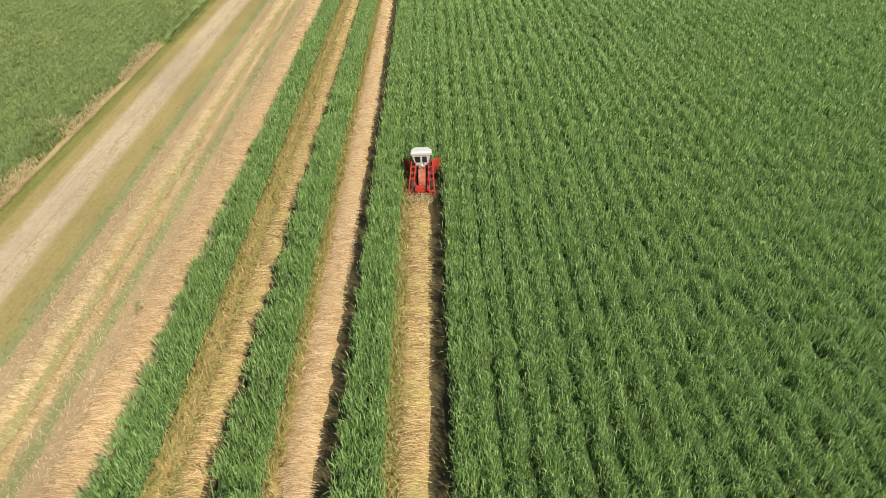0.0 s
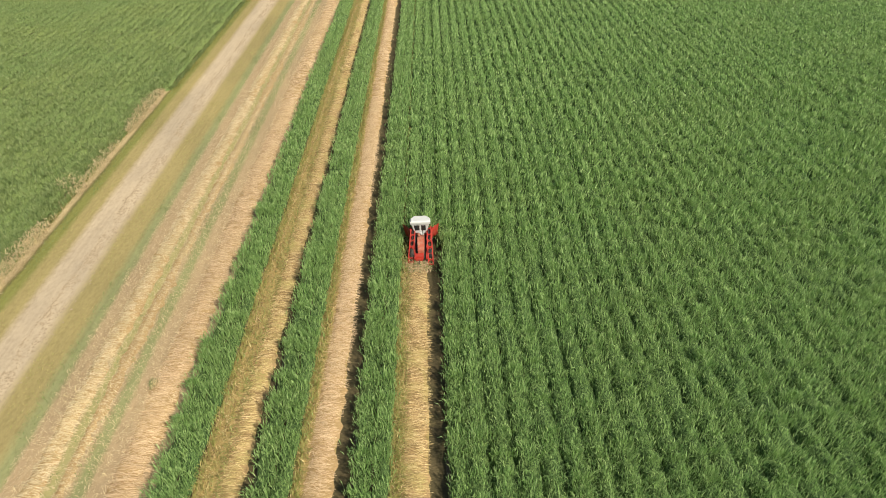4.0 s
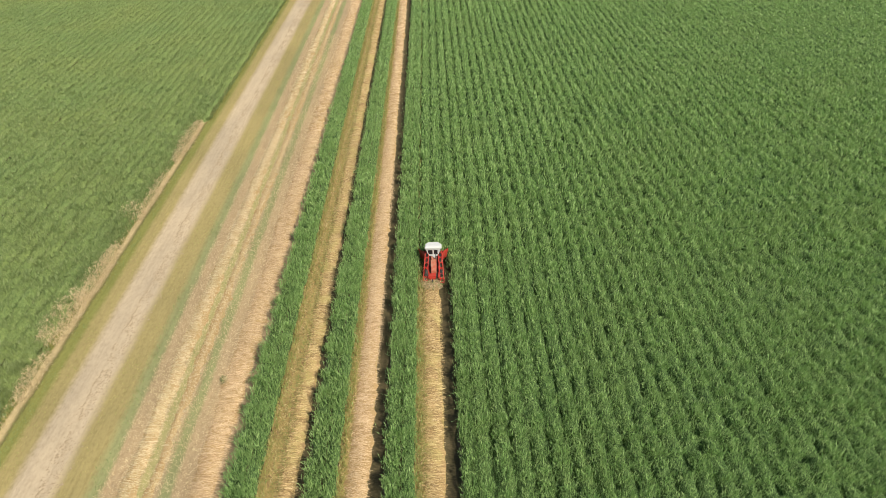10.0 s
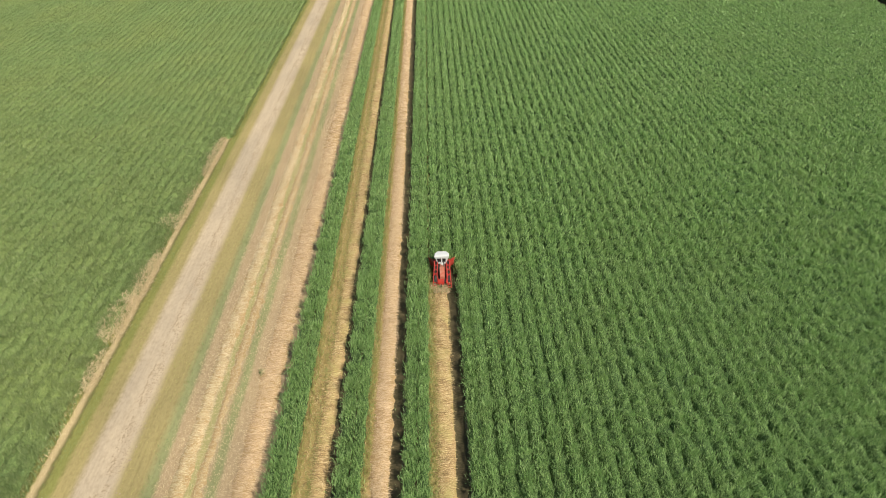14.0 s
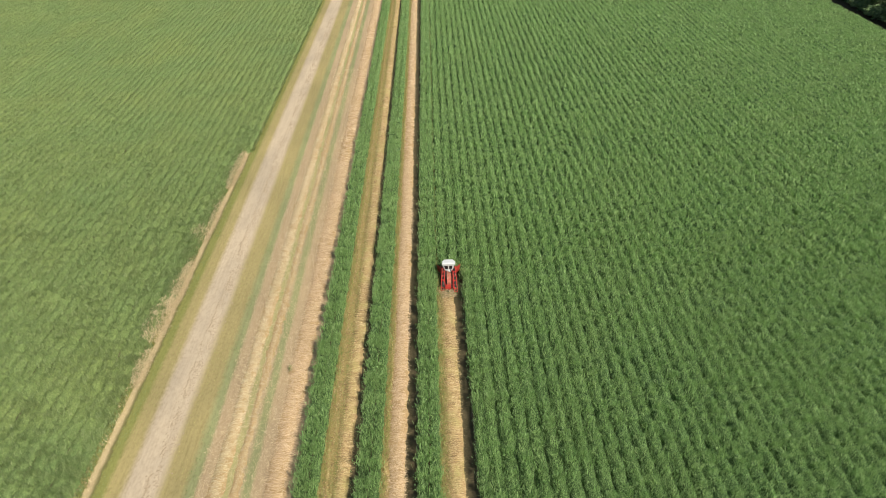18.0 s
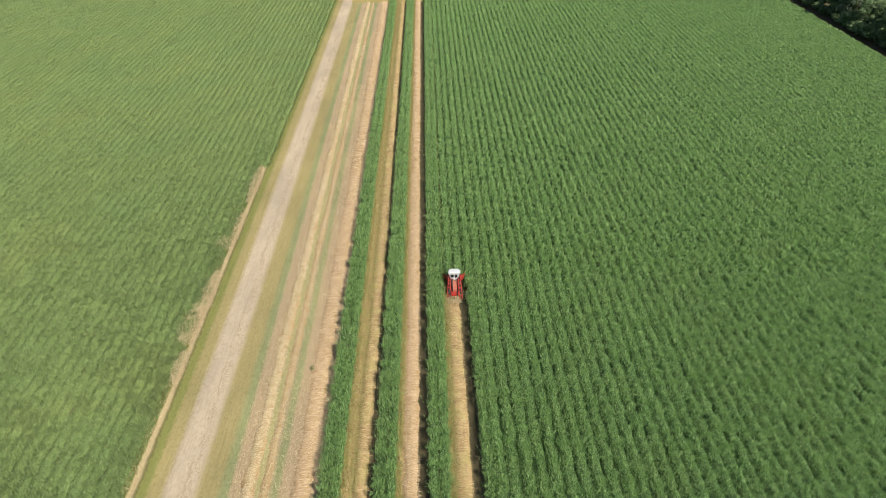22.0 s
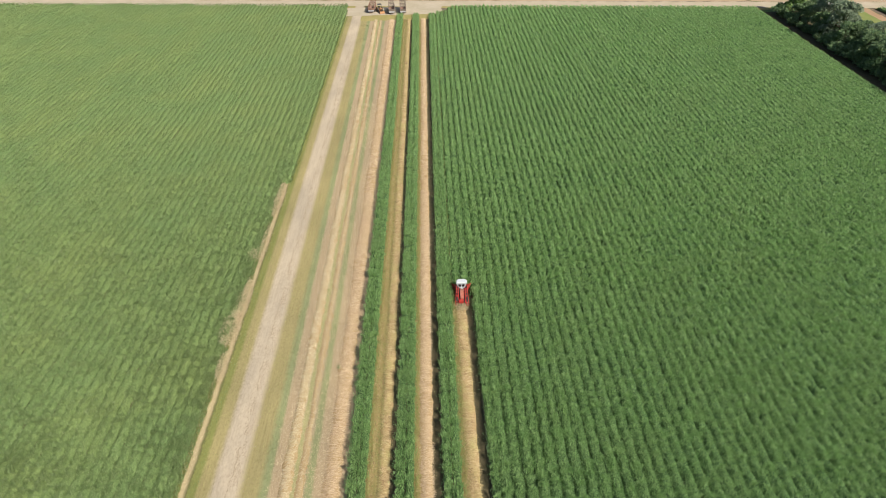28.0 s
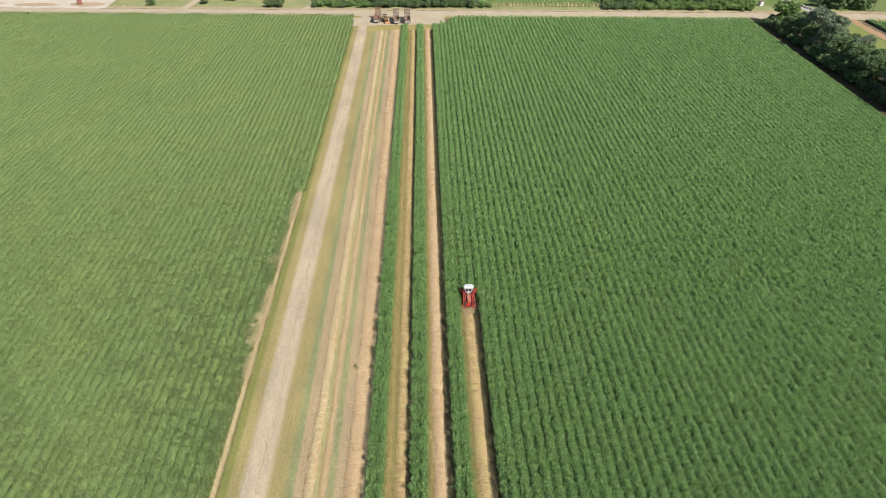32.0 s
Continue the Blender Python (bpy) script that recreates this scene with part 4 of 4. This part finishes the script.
    part("cross_beam", barred((-1.1, 4.35, 1.25), (1.1, 4.35, 1.25), 0.2), M_RED, h)
    part("hose", barred((-0.5, 3.2, 2.1), (-0.62, 2.4, 1.5), 0.05), M_DARK, h)
    h.matrix_world = at
    return h


harvester(pose(-1.95, CUT_TO, 0.0))


# ---- cane wagons and tractor in the yard ----
def wagon(at, cage, label):
    w = new("cane_wagon")
    tagged(w, label, "wagon", "cane wagons in the yard")
    part("floor", boxed(-1.35, 1.35, 0.2, 7.6, 1.05, 1.2, 0.02), M_RUST, w)
    for sx in (-1.35, 1.35):
        side = part("side_rail", barred((sx, 0.2, 2.9), (sx, 7.6, 3.3), 0.12), cage, w)
        part("bottom_rail", barred((sx, 0.2, 1.2), (sx, 7.6, 1.2), 0.14), cage, side)
        for k in range(9):
            part("upright", barred((sx, 0.25 + k * 0.915, 1.15), (sx, 0.25 + k * 0.915, 2.9 + k * 0.05), 0.15), cage, side)
        for k in range(4):
            part("bar", barred((sx, 0.2, 1.55 + k * 0.36), (sx, 7.6, 1.55 + k * 0.42), 0.13), cage, side)
    for y, top in ((0.2, 2.3), (7.6, 5.4)):
        end = part("end_gate", barred((-1.35, y, top), (1.35, y, top), 0.12), cage, w)
        for k in range(8):
            x = -1.3 + k * 2.6 / 7
            part("upright", barred((x, y, 1.1), (x, y, top), 0.16), cage, end)
        for k in range(6):
            z = 1.4 + k * (top - 1.4) / 6
            part("bar", barred((-1.35, y, z), (1.35, y, z), 0.16), cage, end)
    for sx in (-1.25, 1.25):
        for y in (2.6, 4.6):
            wheel = part("wheel", tube((sx - 0.2, y, 0.62), (sx + 0.2, y, 0.62), 0.6, None, 20), M_TYRE, w, "", True)
            part("rim", tube((sx - 0.22, y, 0.62), (sx + 0.22, y, 0.62), 0.3, None, 14), M_WHITE, wheel)
    part("tail_board", boxed(-1.3, 1.3, 0.02, 0.12, 0.85, 1.45, 0.02), M_BALLAST, w, "dusty grey tail board")
    part("axle_beam", barred((-1.2, 2.6, 0.75), (-1.2, 4.6, 0.75), 0.18), M_DARK, w)
    part("axle_beam", barred((1.2, 2.6, 0.75), (1.2, 4.6, 0.75), 0.18), M_DARK, w)
    part("drawbar", barred((0, -1.4, 0.6), (0, 0.4, 1.0), 0.16), cage, w)
    part("jack", tube((0.15, -1.2, 0.0), (0.15, -1.2, 0.8), 0.06), M_GREY, w)
    w.matrix_world = at
    return w


YARD = 0.09
wagon(pose(-33.2, 249.6, YARD, 0, 0, -4), M_RUST, "tall rusty brown mesh-sided cane wagon, empty")
wagon(pose(-23.6, 247.0, YARD, 0, 0, 3), M_GREY, "tall grey mesh-sided cane wagon, empty")
wagon(pose(-18.5, 247.0, YARD, 0, 0, 2), M_GREY, "tall grey mesh-sided cane wagon, empty")


def tractor(at):
    t = new("tractor")
    tagged(t, "small orange farm tractor parked between wagons", "tractor")
    part("hood", boxed(-0.38, 0.38, -0.3, 1.6, 0.95, 1.6, 0.08), M_ORANGE, t)
    part("grille", boxed(-0.34, 0.34, -0.36, -0.29, 0.98, 1.5, 0.01), M_DARK, t)
    part("chassis", boxed(-0.3, 0.3, -0.2, 3.2, 0.6, 0.98, 0.03), M_DARK, t)
    seat = part("seat", boxed(-0.28, 0.28, 2.5, 2.95, 1.25, 1.4, 0.05), M_DARK, t)
    part("seat_back", boxed(-0.28, 0.28, 2.92, 3.02, 1.35, 1.85, 0.04), M_DARK, seat)
    part("steering_column", barred((0, 1.7, 1.4), (0, 2.0, 1.75), 0.06), M_DARK, t)
    for sx in (-1, 1):
        part("fender", boxed(sx * 0.8 - 0.25, sx * 0.8 + 0.25, 2.0, 3.2, 1.45, 1.52, 0.02), M_ORANGE, t)
        wheel = part("rear_wheel", tube((sx * 0.85 - 0.24, 2.6, 0.8), (sx * 0.85 + 0.24, 2.6, 0.8), 0.8, None, 24), M_TYRE, t, "", True)
        part("rim", tube((sx * 0.85 - 0.26, 2.6, 0.8), (sx * 0.85 + 0.26, 2.6, 0.8), 0.42, None, 16), M_ORANGE, wheel)
        wheel = part("front_wheel", tube((sx * 0.65 - 0.14, 0.2, 0.45), (sx * 0.65 + 0.14, 0.2, 0.45), 0.45, None, 20), M_TYRE, t, "", True)
        part("rim", tube((sx * 0.65 - 0.16, 0.2, 0.45), (sx * 0.65 + 0.16, 0.2, 0.45), 0.22, None, 14), M_ORANGE, wheel)
        for y in (1.9, 3.1):
            part("canopy_post", barred((sx * 0.55, y, 1.4), (sx * 0.55, y, 2.55), 0.06), M_DARK, t)
    part("canopy", boxed(-0.7, 0.7, 1.7, 3.3, 2.55, 2.63, 0.03), M_DARK, t)
    part("exhaust", tube((0.2, 0.7, 1.6), (0.2, 0.7, 2.5), 0.04), M_DARK, t)
    part("loader_bucket", hull([[(-0.9, -1.1, 0.15), (0.9, -1.1, 0.15), (0.9, -0.6, 0.15), (-0.9, -0.6, 0.15)], [(-0.9, -0.9, 0.7), (0.9, -0.9, 0.7), (0.9, -0.6, 0.8), (-0.9, -0.6, 0.8)]]), M_ORANGE, t)
    for sx in (-0.6, 0.6):
        part("loader_arm", barred((sx, -0.7, 0.5), (sx, 1.6, 1.5), 0.1), M_ORANGE, t)
    t.matrix_world = at @ Matrix.Scale(1.25, 4)
    return t


tractor(pose(-28.4, 249.5, YARD, 0, 0, 20))


# ---- trees and shrubs ----
def tree(kind, high, wide, mat, label, leaves=2600, leaf=0.42, seed=1):
    """A tapered trunk with limbs and a crown of many leaf clumps."""
    rnd = random.Random(seed)
    t = new(kind)
    tagged(t, label, "tree")
    fork = high * 0.34
    part("trunk", tube((0, 0, 0), (0.1, 0.1, fork), high * 0.032, high * 0.02, 10), M_BARK, t, "", True)
    clumps = []
    for k in range(7):
        a, lift = k * 2.4 + rnd.random(), rnd.uniform(0.45, 0.9)
        reach = wide * rnd.uniform(0.45, 0.8)
        end = Vector((math.cos(a) * reach, math.sin(a) * reach, high * lift))
        part("limb", tube((0.08, 0.08, fork * rnd.uniform(0.7, 1.0)), end, high * 0.013, high * 0.004, 6), M_BARK, t)
        clumps.append((end, wide * rnd.uniform(0.28, 0.42)))
    for k in range(30):
        a, u = rnd.uniform(0, 6.28), rnd.random()
        z = high * (0.12 + 0.80 * u)
        rr = wide * math.sqrt(max(0.05, 1 - (1.6 * u - 0.55) ** 2)) * rnd.uniform(0.35, 0.95)
        clumps.append((Vector((math.cos(a) * rr, math.sin(a) * rr, z)), wide * rnd.uniform(0.22, 0.40)))
    cs = []
    for c, r in clumps:
        n = max(8, leaves // len(clumps))
        d = RNG.normal(0, 1, (n, 3))
        d /= np.linalg.norm(d, axis=1)[:, None]
        d[:, 2] = np.where(d[:, 2] < -0.3, -d[:, 2], d[:, 2])
        cs.append(np.array(c)[None, :] + d * (r * RNG.uniform(0.55, 1.08, n))[:, None] * np.array([1, 1, 0.8]))
    v, f = kites(np.concatenate(cs), leaf, 0.35)
    raw_part("crown", v, f, mat, t)
    return t


def shrub(high, wide, mat, label, leaves=700, leaf=0.34, seed=1):
    rnd = random.Random(seed)
    t = new("shrub")
    tagged(t, label, "shrub", "roadside shrubs")
    cs = []
    for k in range(9):
        a, rr = rnd.uniform(0, 6.28), wide * rnd.random() ** 0.7
        c = Vector((math.cos(a) * rr, math.sin(a) * rr, high * rnd.uniform(0.25, 0.78)))
        part("stem", tube((c.x * 0.3, c.y * 0.3, 0), c, 0.05, 0.02, 5), M_BARK, t)
        n = leaves // 9
        d = RNG.normal(0, 1, (n, 3))
        d /= np.linalg.norm(d, axis=1)[:, None]
        r = min(wide * 0.5, high * 0.34) * rnd.uniform(0.7, 1.1)
        p = np.array(c)[None, :] + d * (r * RNG.uniform(0.5, 1.05, n))[:, None]
        p[:, 2] = np.maximum(p[:, 2], 0.1)
        cs.append(p)
    v, f = kites(np.concatenate(cs), leaf, 0.3)
    raw_part("foliage", v, f, mat, t)
    return t


rnd = random.Random(11)
big = [tree("tree", 11.0, 5.2, M_TREE, "dark green leafy tree in the field-edge row", 5200, 0.46, 1),
       tree("tree", 12.5, 5.6, M_TREE_G, "greyish green tall tree in the field-edge row", 5400, 0.44, 2),
       tree("tree", 9.0, 5.0, M_BUSH, "light green bushy tree at the field corner", 5000, 0.42, 3),
       tree("tree", 10.0, 6.0, M_TREE, "broad dark green tree in the field-edge row", 5400, 0.46, 4)]
spots = [(2, 153.5, 233, 1.0), (0, 157, 224, 0.85), (0, 149.5, 219, 0.7), (1, 155, 210, 1.0), (3, 150.5, 204, 0.75), (1, 160, 204, 1.0), (1, 153, 196, 1.05), (0, 161, 193, 0.9),
         (3, 151, 186, 0.9), (1, 158, 182, 1.0), (2, 160, 172, 1.1), (3, 152, 175, 0.95), (0, 151, 164, 1.0), (3, 160, 161, 1.0), (1, 153, 152, 1.0), (0, 161, 149, 1.0), (3, 152, 140, 1.05),
         (1, 160, 136, 1.0), (0, 152, 127, 1.0), (3, 160, 122, 1.0), (1, 153, 112, 1.0), (0, 160, 106, 1.0), (3, 153, 96, 1.0)]
placed = set()
for kind, x, y, s in spots:
    m = pose(x + (-0.6 if x < 156 else -1.5), y, -0.05, 0, 0, rnd.uniform(0, 360)) @ Matrix.Scale((1.14 if x < 156 else 0.92) * s, 4)
    if kind not in placed:
        placed.add(kind)
        big[kind].matrix_world = m
    else:
        c = copy_thing(big[kind], pose(0, 0, 0))
        c.matrix_world = m


def beyond(x, d):
    """A place d metres past the field's far edge line."""
    return x, 253.4 + FALL * x + d


back = [tree("tree", 8.5, 4.2, M_TREE, "dark green roadside tree in the hedge", 1500, 0.72, 6), tree("tree", 10.5, 4.6, M_TREE, "tall dark tree behind the roadside hedge", 1600, 0.74, 7)]
far_spots = []
x = -38.0
while x < 12:
    far_spots.append((rnd.choice((0, 1)), x, 23 + rnd.uniform(-1, 3), rnd.uniform(0.7, 1.0)))
    x += rnd.uniform(4.5, 7)
for x in range(-62, 14, 6):
    far_spots.append((rnd.choice((0, 1)), x + rnd.uniform(-2, 2), 31 + rnd.uniform(-2, 3), rnd.uniform(0.8, 1.1)))
for x in range(84, 152, 6):
    far_spots.append((rnd.choice((0, 1)), x + rnd.uniform(-2, 2), 29 + rnd.uniform(-2, 4), rnd.uniform(0.7, 1.05)))
for x in (-112, -92, -86, 86):
    far_spots.append((rnd.choice((0, 1)), x, 27 + rnd.uniform(0, 6) if x != -86 else 21, rnd.uniform(0.6, 0.95)))
for x, d in ((185, 25), (189, 21), (194, 23), (199, 20.5), (203, 22), (191, 30), (199, 31)):
    far_spots.append((rnd.choice((0, 1)), x, d, rnd.uniform(0.6, 0.8)))
first = [True, True]
for kind, x, d, s in far_spots:
    m = pose(*beyond(x, d), 0.0, 0, 0, rnd.uniform(0, 360)) @ Matrix.Scale(s, 4)
    ob = back[kind] if first[kind] else copy_thing(back[kind], pose(0, 0, 0))
    first[kind] = False
    ob.matrix_world = m

kinds = [shrub(3.6, 2.3, M_BUSH, "lush green roadside shrub", 560, 0.46, 1), shrub(2.8, 2.1, M_BUSH, "light green weedy roadside shrub", 480, 0.42, 2), shrub(4.4, 2.5, M_TREE, "dark green roadside shrub", 600, 0.48, 3)]
at = []
x = -66.0
while x < 14:
    at.append((rnd.choice((0, 0, 1, 2)) if x < -36 else 2, x, 19.2 + rnd.uniform(-0.6, 1.5)))
    at.append((rnd.choice((0, 1, 2)), x + 1, 22.5 + rnd.uniform(-0.6, 1.5)))
    x += rnd.uniform(2.0, 3.2)
x = 80.0
while x < 150:
    at.append((rnd.choice((0, 1, 1)) if x > 92 else 2, x, 18.8 + rnd.uniform(-0.6, 1.2)))
    at.append((rnd.choice((0, 1, 1)), x + 1, 22.0 + rnd.uniform(-0.6, 1.5)))
    x += rnd.uniform(2.0, 3.2)
at += [(2, -153, 19.5), (2, -88, 18.5), (2, -84.5, 18.8), (0, -91, 19.0), (2, -125, 24), (0, 19, 19.5), (1, 22, 20.5)]
for y in range(60, 236, 6):
    at.append((rnd.choice((0, 1)), 165 + rnd.uniform(-3, 5) - 0.02 * (y - 150), y - 253.4 - FALL * 170))
# dark shrubs added before the trees to fill out the shaded band at the field edge
for y in range(52, 236, 5):
    at.append((2, 146.2 + rnd.uniform(-1.0, 1.2), y - 253.4 - FALL * 146))
first = [True, True, True]
for kind, x, d in at:
    m = pose(*beyond(x, d), 0.0, 0, 0, rnd.uniform(0, 360)) @ Matrix.Scale(rnd.uniform(0.75, 1.2), 4)
    ob = kinds[kind] if first[kind] else copy_thing(kinds[kind], pose(0, 0, 0))
    first[kind] = False
    ob.matrix_world = m


# ---- beyond the cross road ----
far_rows = [15.0 + ROW * k for k in range(36)]
cane_block("sugarcane_field", far_rows, lambda x: (beyond(x, 22.5)[1], beyond(x, 85)[1]), lambda x, y: (10, 0.2), 1.6, M_LEAF, "sugarcane field beyond the road with bare stalk bases")
n = 36 * 26
sx = np.repeat(np.array(far_rows), 26) + RNG.uniform(-0.42, 0.42, n)
sy = 253.4 + FALL * sx + 21.7 + RNG.uniform(-0.4, 0.4, n)
v, f = blades(sx, sy, np.zeros(n), RNG.uniform(1.6, 2.6, n), np.full(n, 0.15), np.full(n, 0.05), RNG.uniform(0, 6.28, n))
tagged(new("cane_stems", raw_mesh("cane_stems", v, f, M_DRY)), "bare tan cane stems at the row ends", "cane stems", "", "stuff")
side_rows = [193.0 + ROW * k for k in range(20)]
cane_block("sugarcane_field", side_rows, lambda x: (40.0, 236.0 - 0.4 * (x - 193)), lambda x, y: (5, 0.25), 2.0, M_LEAF, "sugarcane field beyond the red dirt track")
sheet("red_track", 185.2, 189.4, -40, 242, 0.02, M_REDSOIL, "reddish dirt track beside the far cane field", 0.5, 0.05, 0.04, 1.5, 8, 14.0, 0.0, "track")
# dark sheet laid where the trees' shade falls; shade is in its colour
sheet("tree_shade_sheet", 141.4, 162.5, -40, 236, 0.0, M_SHADE_LITTER, "dark ground sheet standing in for the shade under the row of trees", 0.6, 0.0, 0.06, 2.0, 10, 19.0, 0.0, "leaf litter")
sheet("side_grass", 162, 185.0, -40, 243, 0.01, M_TURF, "yellowish rough grass between the trees and the track", 0.5, 0.0, 0.08, 2.0, 10, 18.0, 0.0, "grass")
sheet("ditch_soil", 189.4, 192.6, -40, 238, 0.0, M_SOIL, "dark bare soil edge of the far field", 0.4, 0.0, 0.04, 1.5, 5, 15.0, 0.0, "soil")
cross_sheet("sand_lot", 13.8, 75, -420, -176, 0.05, M_LOT, "pale sandy lot with driveways", "lot", 0.04, 6.0, 1.0)


def bed(x, d, rx, ry):
    """An oval island of brown grass in the sandy lot."""
    bm = bmesh.new()
    bmesh.ops.create_circle(bm, cap_ends=True, segments=36, radius=1.0)
    for vert in bm.verts:
        a = math.atan2(vert.co.y, vert.co.x)
        k = 1 + 0.06 * math.sin(3 * a + x) + 0.04 * math.sin(7 * a)
        vert.co = Vector((vert.co.x * rx * k, vert.co.y * ry * k, 0.0))
    g = bmesh.ops.extrude_face_region(bm, geom=list(bm.faces))
    for e in g["geom"]:
        if isinstance(e, bmesh.types.BMVert):
            e.co.z += 0.15
    ob = part("grass_island", bm, M_TRASH)
    ob.matrix_world = pose(*beyond(x, d), 0.04, 0, 0, -6)
    return tagged(ob, "oval brown grass island in the sandy lot", "grass island", "", "structure")


bed(-216, 19.5, 12.0, 2.8)
bed(-188.5, 20.5, 9.5, 3.6)
bed(-244, 20.5, 9.0, 2.8)


def marker(x, d):
    p = new("marker_post")
    tagged(p, "short white roadside marker post", "post", "white marker posts")
    part("post", tube((0, 0, 0), (0, 0, 0.75), 0.14, 0.12, 10), M_WHITE, p)
    part("cap", tube((0, 0, 0.75), (0, 0, 0.92), 0.17, 0.05, 10), M_WHITE, p)
    p.matrix_world = pose(*beyond(x, d), 0.05)
    return p


for x, d in ((-215.5, 18.5), (-185, 19.0), (-166.3, 16.2), (85.7, 5.0), (100, 5.0), (202, 15.5)):
    marker(x, d)

sign = new("brick_pillar")
tagged(sign, "reddish brick entrance pillar on the grass island", "pillar")
part("shaft", boxed(-1.0, 1.0, -0.6, 0.6, 0, 3.6, 0.03), M_BRICK, sign)
part("plinth", boxed(-1.2, 1.2, -0.8, 0.8, 0, 0.4, 0.03), M_RUST, sign)
part("coping", boxed(-1.15, 1.15, -0.75, 0.75, 3.6, 3.8, 0.03), M_SAND, sign)
sign.matrix_world = pose(*beyond(-192, 20.0), 0.15, 0, 0, -6)

# driveway, path and railway crossing
for nm, x0, d0, x1, d1, w, mat, lab, cat in (("driveway", -134.5, 13.5, -128.5, 45, 4.2, M_SAND, "pale gravel driveway through the lawn", "driveway"),
                                            ("path", -71.5, 13.5, -66, 32, 3.0, M_SAND, "pale concrete path at the hedge end", "path"),
                                            ("railway_bed", 181.6, 3.0, 161.5, 70, 5.6, M_BALLAST, "grey ballast railway bed crossing the road", "railway")):
    a, b = Vector((*beyond(x0, d0), 0.1)), Vector((*beyond(x1, d1), 0.1))
    side = Vector((-(b - a).y, (b - a).x, 0)).normalized() * w / 2
    lift = 0.08 if nm != "railway_bed" else 0.20
    bm = hull([[a + side, a - side, a - side * 0.8 + Vector((0, 0, lift)), a + side * 0.8 + Vector((0, 0, lift))], [b + side, b - side, b - side * 0.8 + Vector((0, 0, lift)), b + side * 0.8 + Vector((0, 0, lift))]])
    ob = tagged(part(nm, bm, mat), lab, cat, "", "structure")
    if nm == "railway_bed":
        u = (b - a).normalized()
        for o in (-0.72, 0.72):
            off = side.normalized() * o + Vector((0, 0, lift + 0.17))
            part("rail", barred(a + off, b + off, 0.08, 0.15), M_RUST, ob)
        k, step = 0, 0.65
        mesh = None
        while k * step < (b - a).length:
            p = a + u * k * step + Vector((0, 0, lift + 0.03))
            o = part("sleeper", barred(p - side.normalized() * 1.25, p + side.normalized() * 1.25, 0.22, 0.14, 0), M_BARK, ob)
            k += 1


def utility_pole(x, d, high=10.0):
    p = new("utility_pole")
    tagged(p, "weathered grey wooden utility pole with crossarm", "pole", "utility poles")
    part("pole", tube((0, 0, 0), (0, 0, high), 0.16, 0.1, 10), M_GREY, p)
    arm = part("crossarm", barred((-1.1, 0, high - 0.5), (1.1, 0, high - 0.5), 0.12), M_GREY, p)
    for k in (-1.0, -0.4, 0.4, 1.0):
        part("insulator", tube((k, 0, high - 0.44), (k, 0, high - 0.25), 0.05), M_WHITE, arm)
    p.matrix_world = pose(*beyond(x, d), 0.0, 0, 0, 30)


utility_pole(180.5, 20)
utility_pole(205, 19)

cabin = new("signal_cabinet")
tagged(cabin, "white metal signal cabinet beside the railway", "cabinet")
part("body", boxed(-1.1, 1.1, -0.8, 0.8, 0.15, 2.2, 0.04), M_WHITE, cabin)
part("roof", boxed(-1.25, 1.25, -0.95, 0.95, 2.2, 2.32, 0.03), M_GREY, cabin)
part("door", boxed(-0.45, 0.45, -0.84, -0.79, 0.3, 2.0, 0.01), M_WHITE, cabin)
part("plinth", boxed(-1.2, 1.2, -0.9, 0.9, 0, 0.15, 0.02), M_BALLAST, cabin)
cabin.matrix_world = pose(*beyond(156, 26), 0.0, 0, 0, 20)


def car(at):
    c = new("parked_car")
    tagged(c, "white pickup-sized car parked on the grass", "car")
    body = part("body", hull([[(-0.9, -2.2, 0.4), (0.9, -2.2, 0.4), (0.9, -2.2, 0.85), (-0.9, -2.2, 0.85)], [(-0.95, 0, 0.35), (0.95, 0, 0.35), (0.95, 0, 0.98), (-0.95, 0, 0.98)],
                              [(-0.9, 2.2, 0.4), (0.9, 2.2, 0.4), (0.9, 2.2, 0.9), (-0.9, 2.2, 0.9)]]), M_WHITE, c)
    part("cabin", hull([[(-0.88, -0.9, 0.95), (0.88, -0.9, 0.95), (0.88, 1.4, 0.95), (-0.88, 1.4, 0.95)], [(-0.7, -0.3, 1.5), (0.7, -0.3, 1.5), (0.7, 1.0, 1.5), (-0.7, 1.0, 1.5)]]), M_GLASS, body)
    part("roof", boxed(-0.7, 0.7, -0.3, 1.0, 1.49, 1.54, 0.02), M_WHITE, body)
    for sx in (-0.85, 0.85):
        for y in (-1.4, 1.4):
            wheel = part("wheel", tube((sx - 0.11, y, 0.34), (sx + 0.11, y, 0.34), 0.34, None, 18), M_TYRE, c)
            part("rim", tube((sx - 0.12, y, 0.34), (sx + 0.12, y, 0.34), 0.2, None, 12), M_GREY, wheel)
    c.matrix_world = at


car(pose(*beyond(208, 34), 0.02, 0, 0, 60))

clump = new("weed_clump")
tagged(clump, "brown and green weed clump on the stubble", "weed")
n = 160
for nm, mat, dx in (("green_leaf", M_GRASS, 0.0), ("dry_leaf", M_DRY, 0.2)):
    v, f = blades(RNG.normal(dx, 0.22, n), RNG.normal(0, 0.3, n), np.zeros(n), RNG.uniform(0.4, 0.9, n), np.full(n, 0.05), RNG.uniform(0.1, 0.7, n), RNG.uniform(0, 6.28, n))
    raw_part(nm, v, f, mat, clump)
clump.matrix_world = pose(-24.9, 36.6, 0.1) @ Matrix.Scale(0.7, 4)
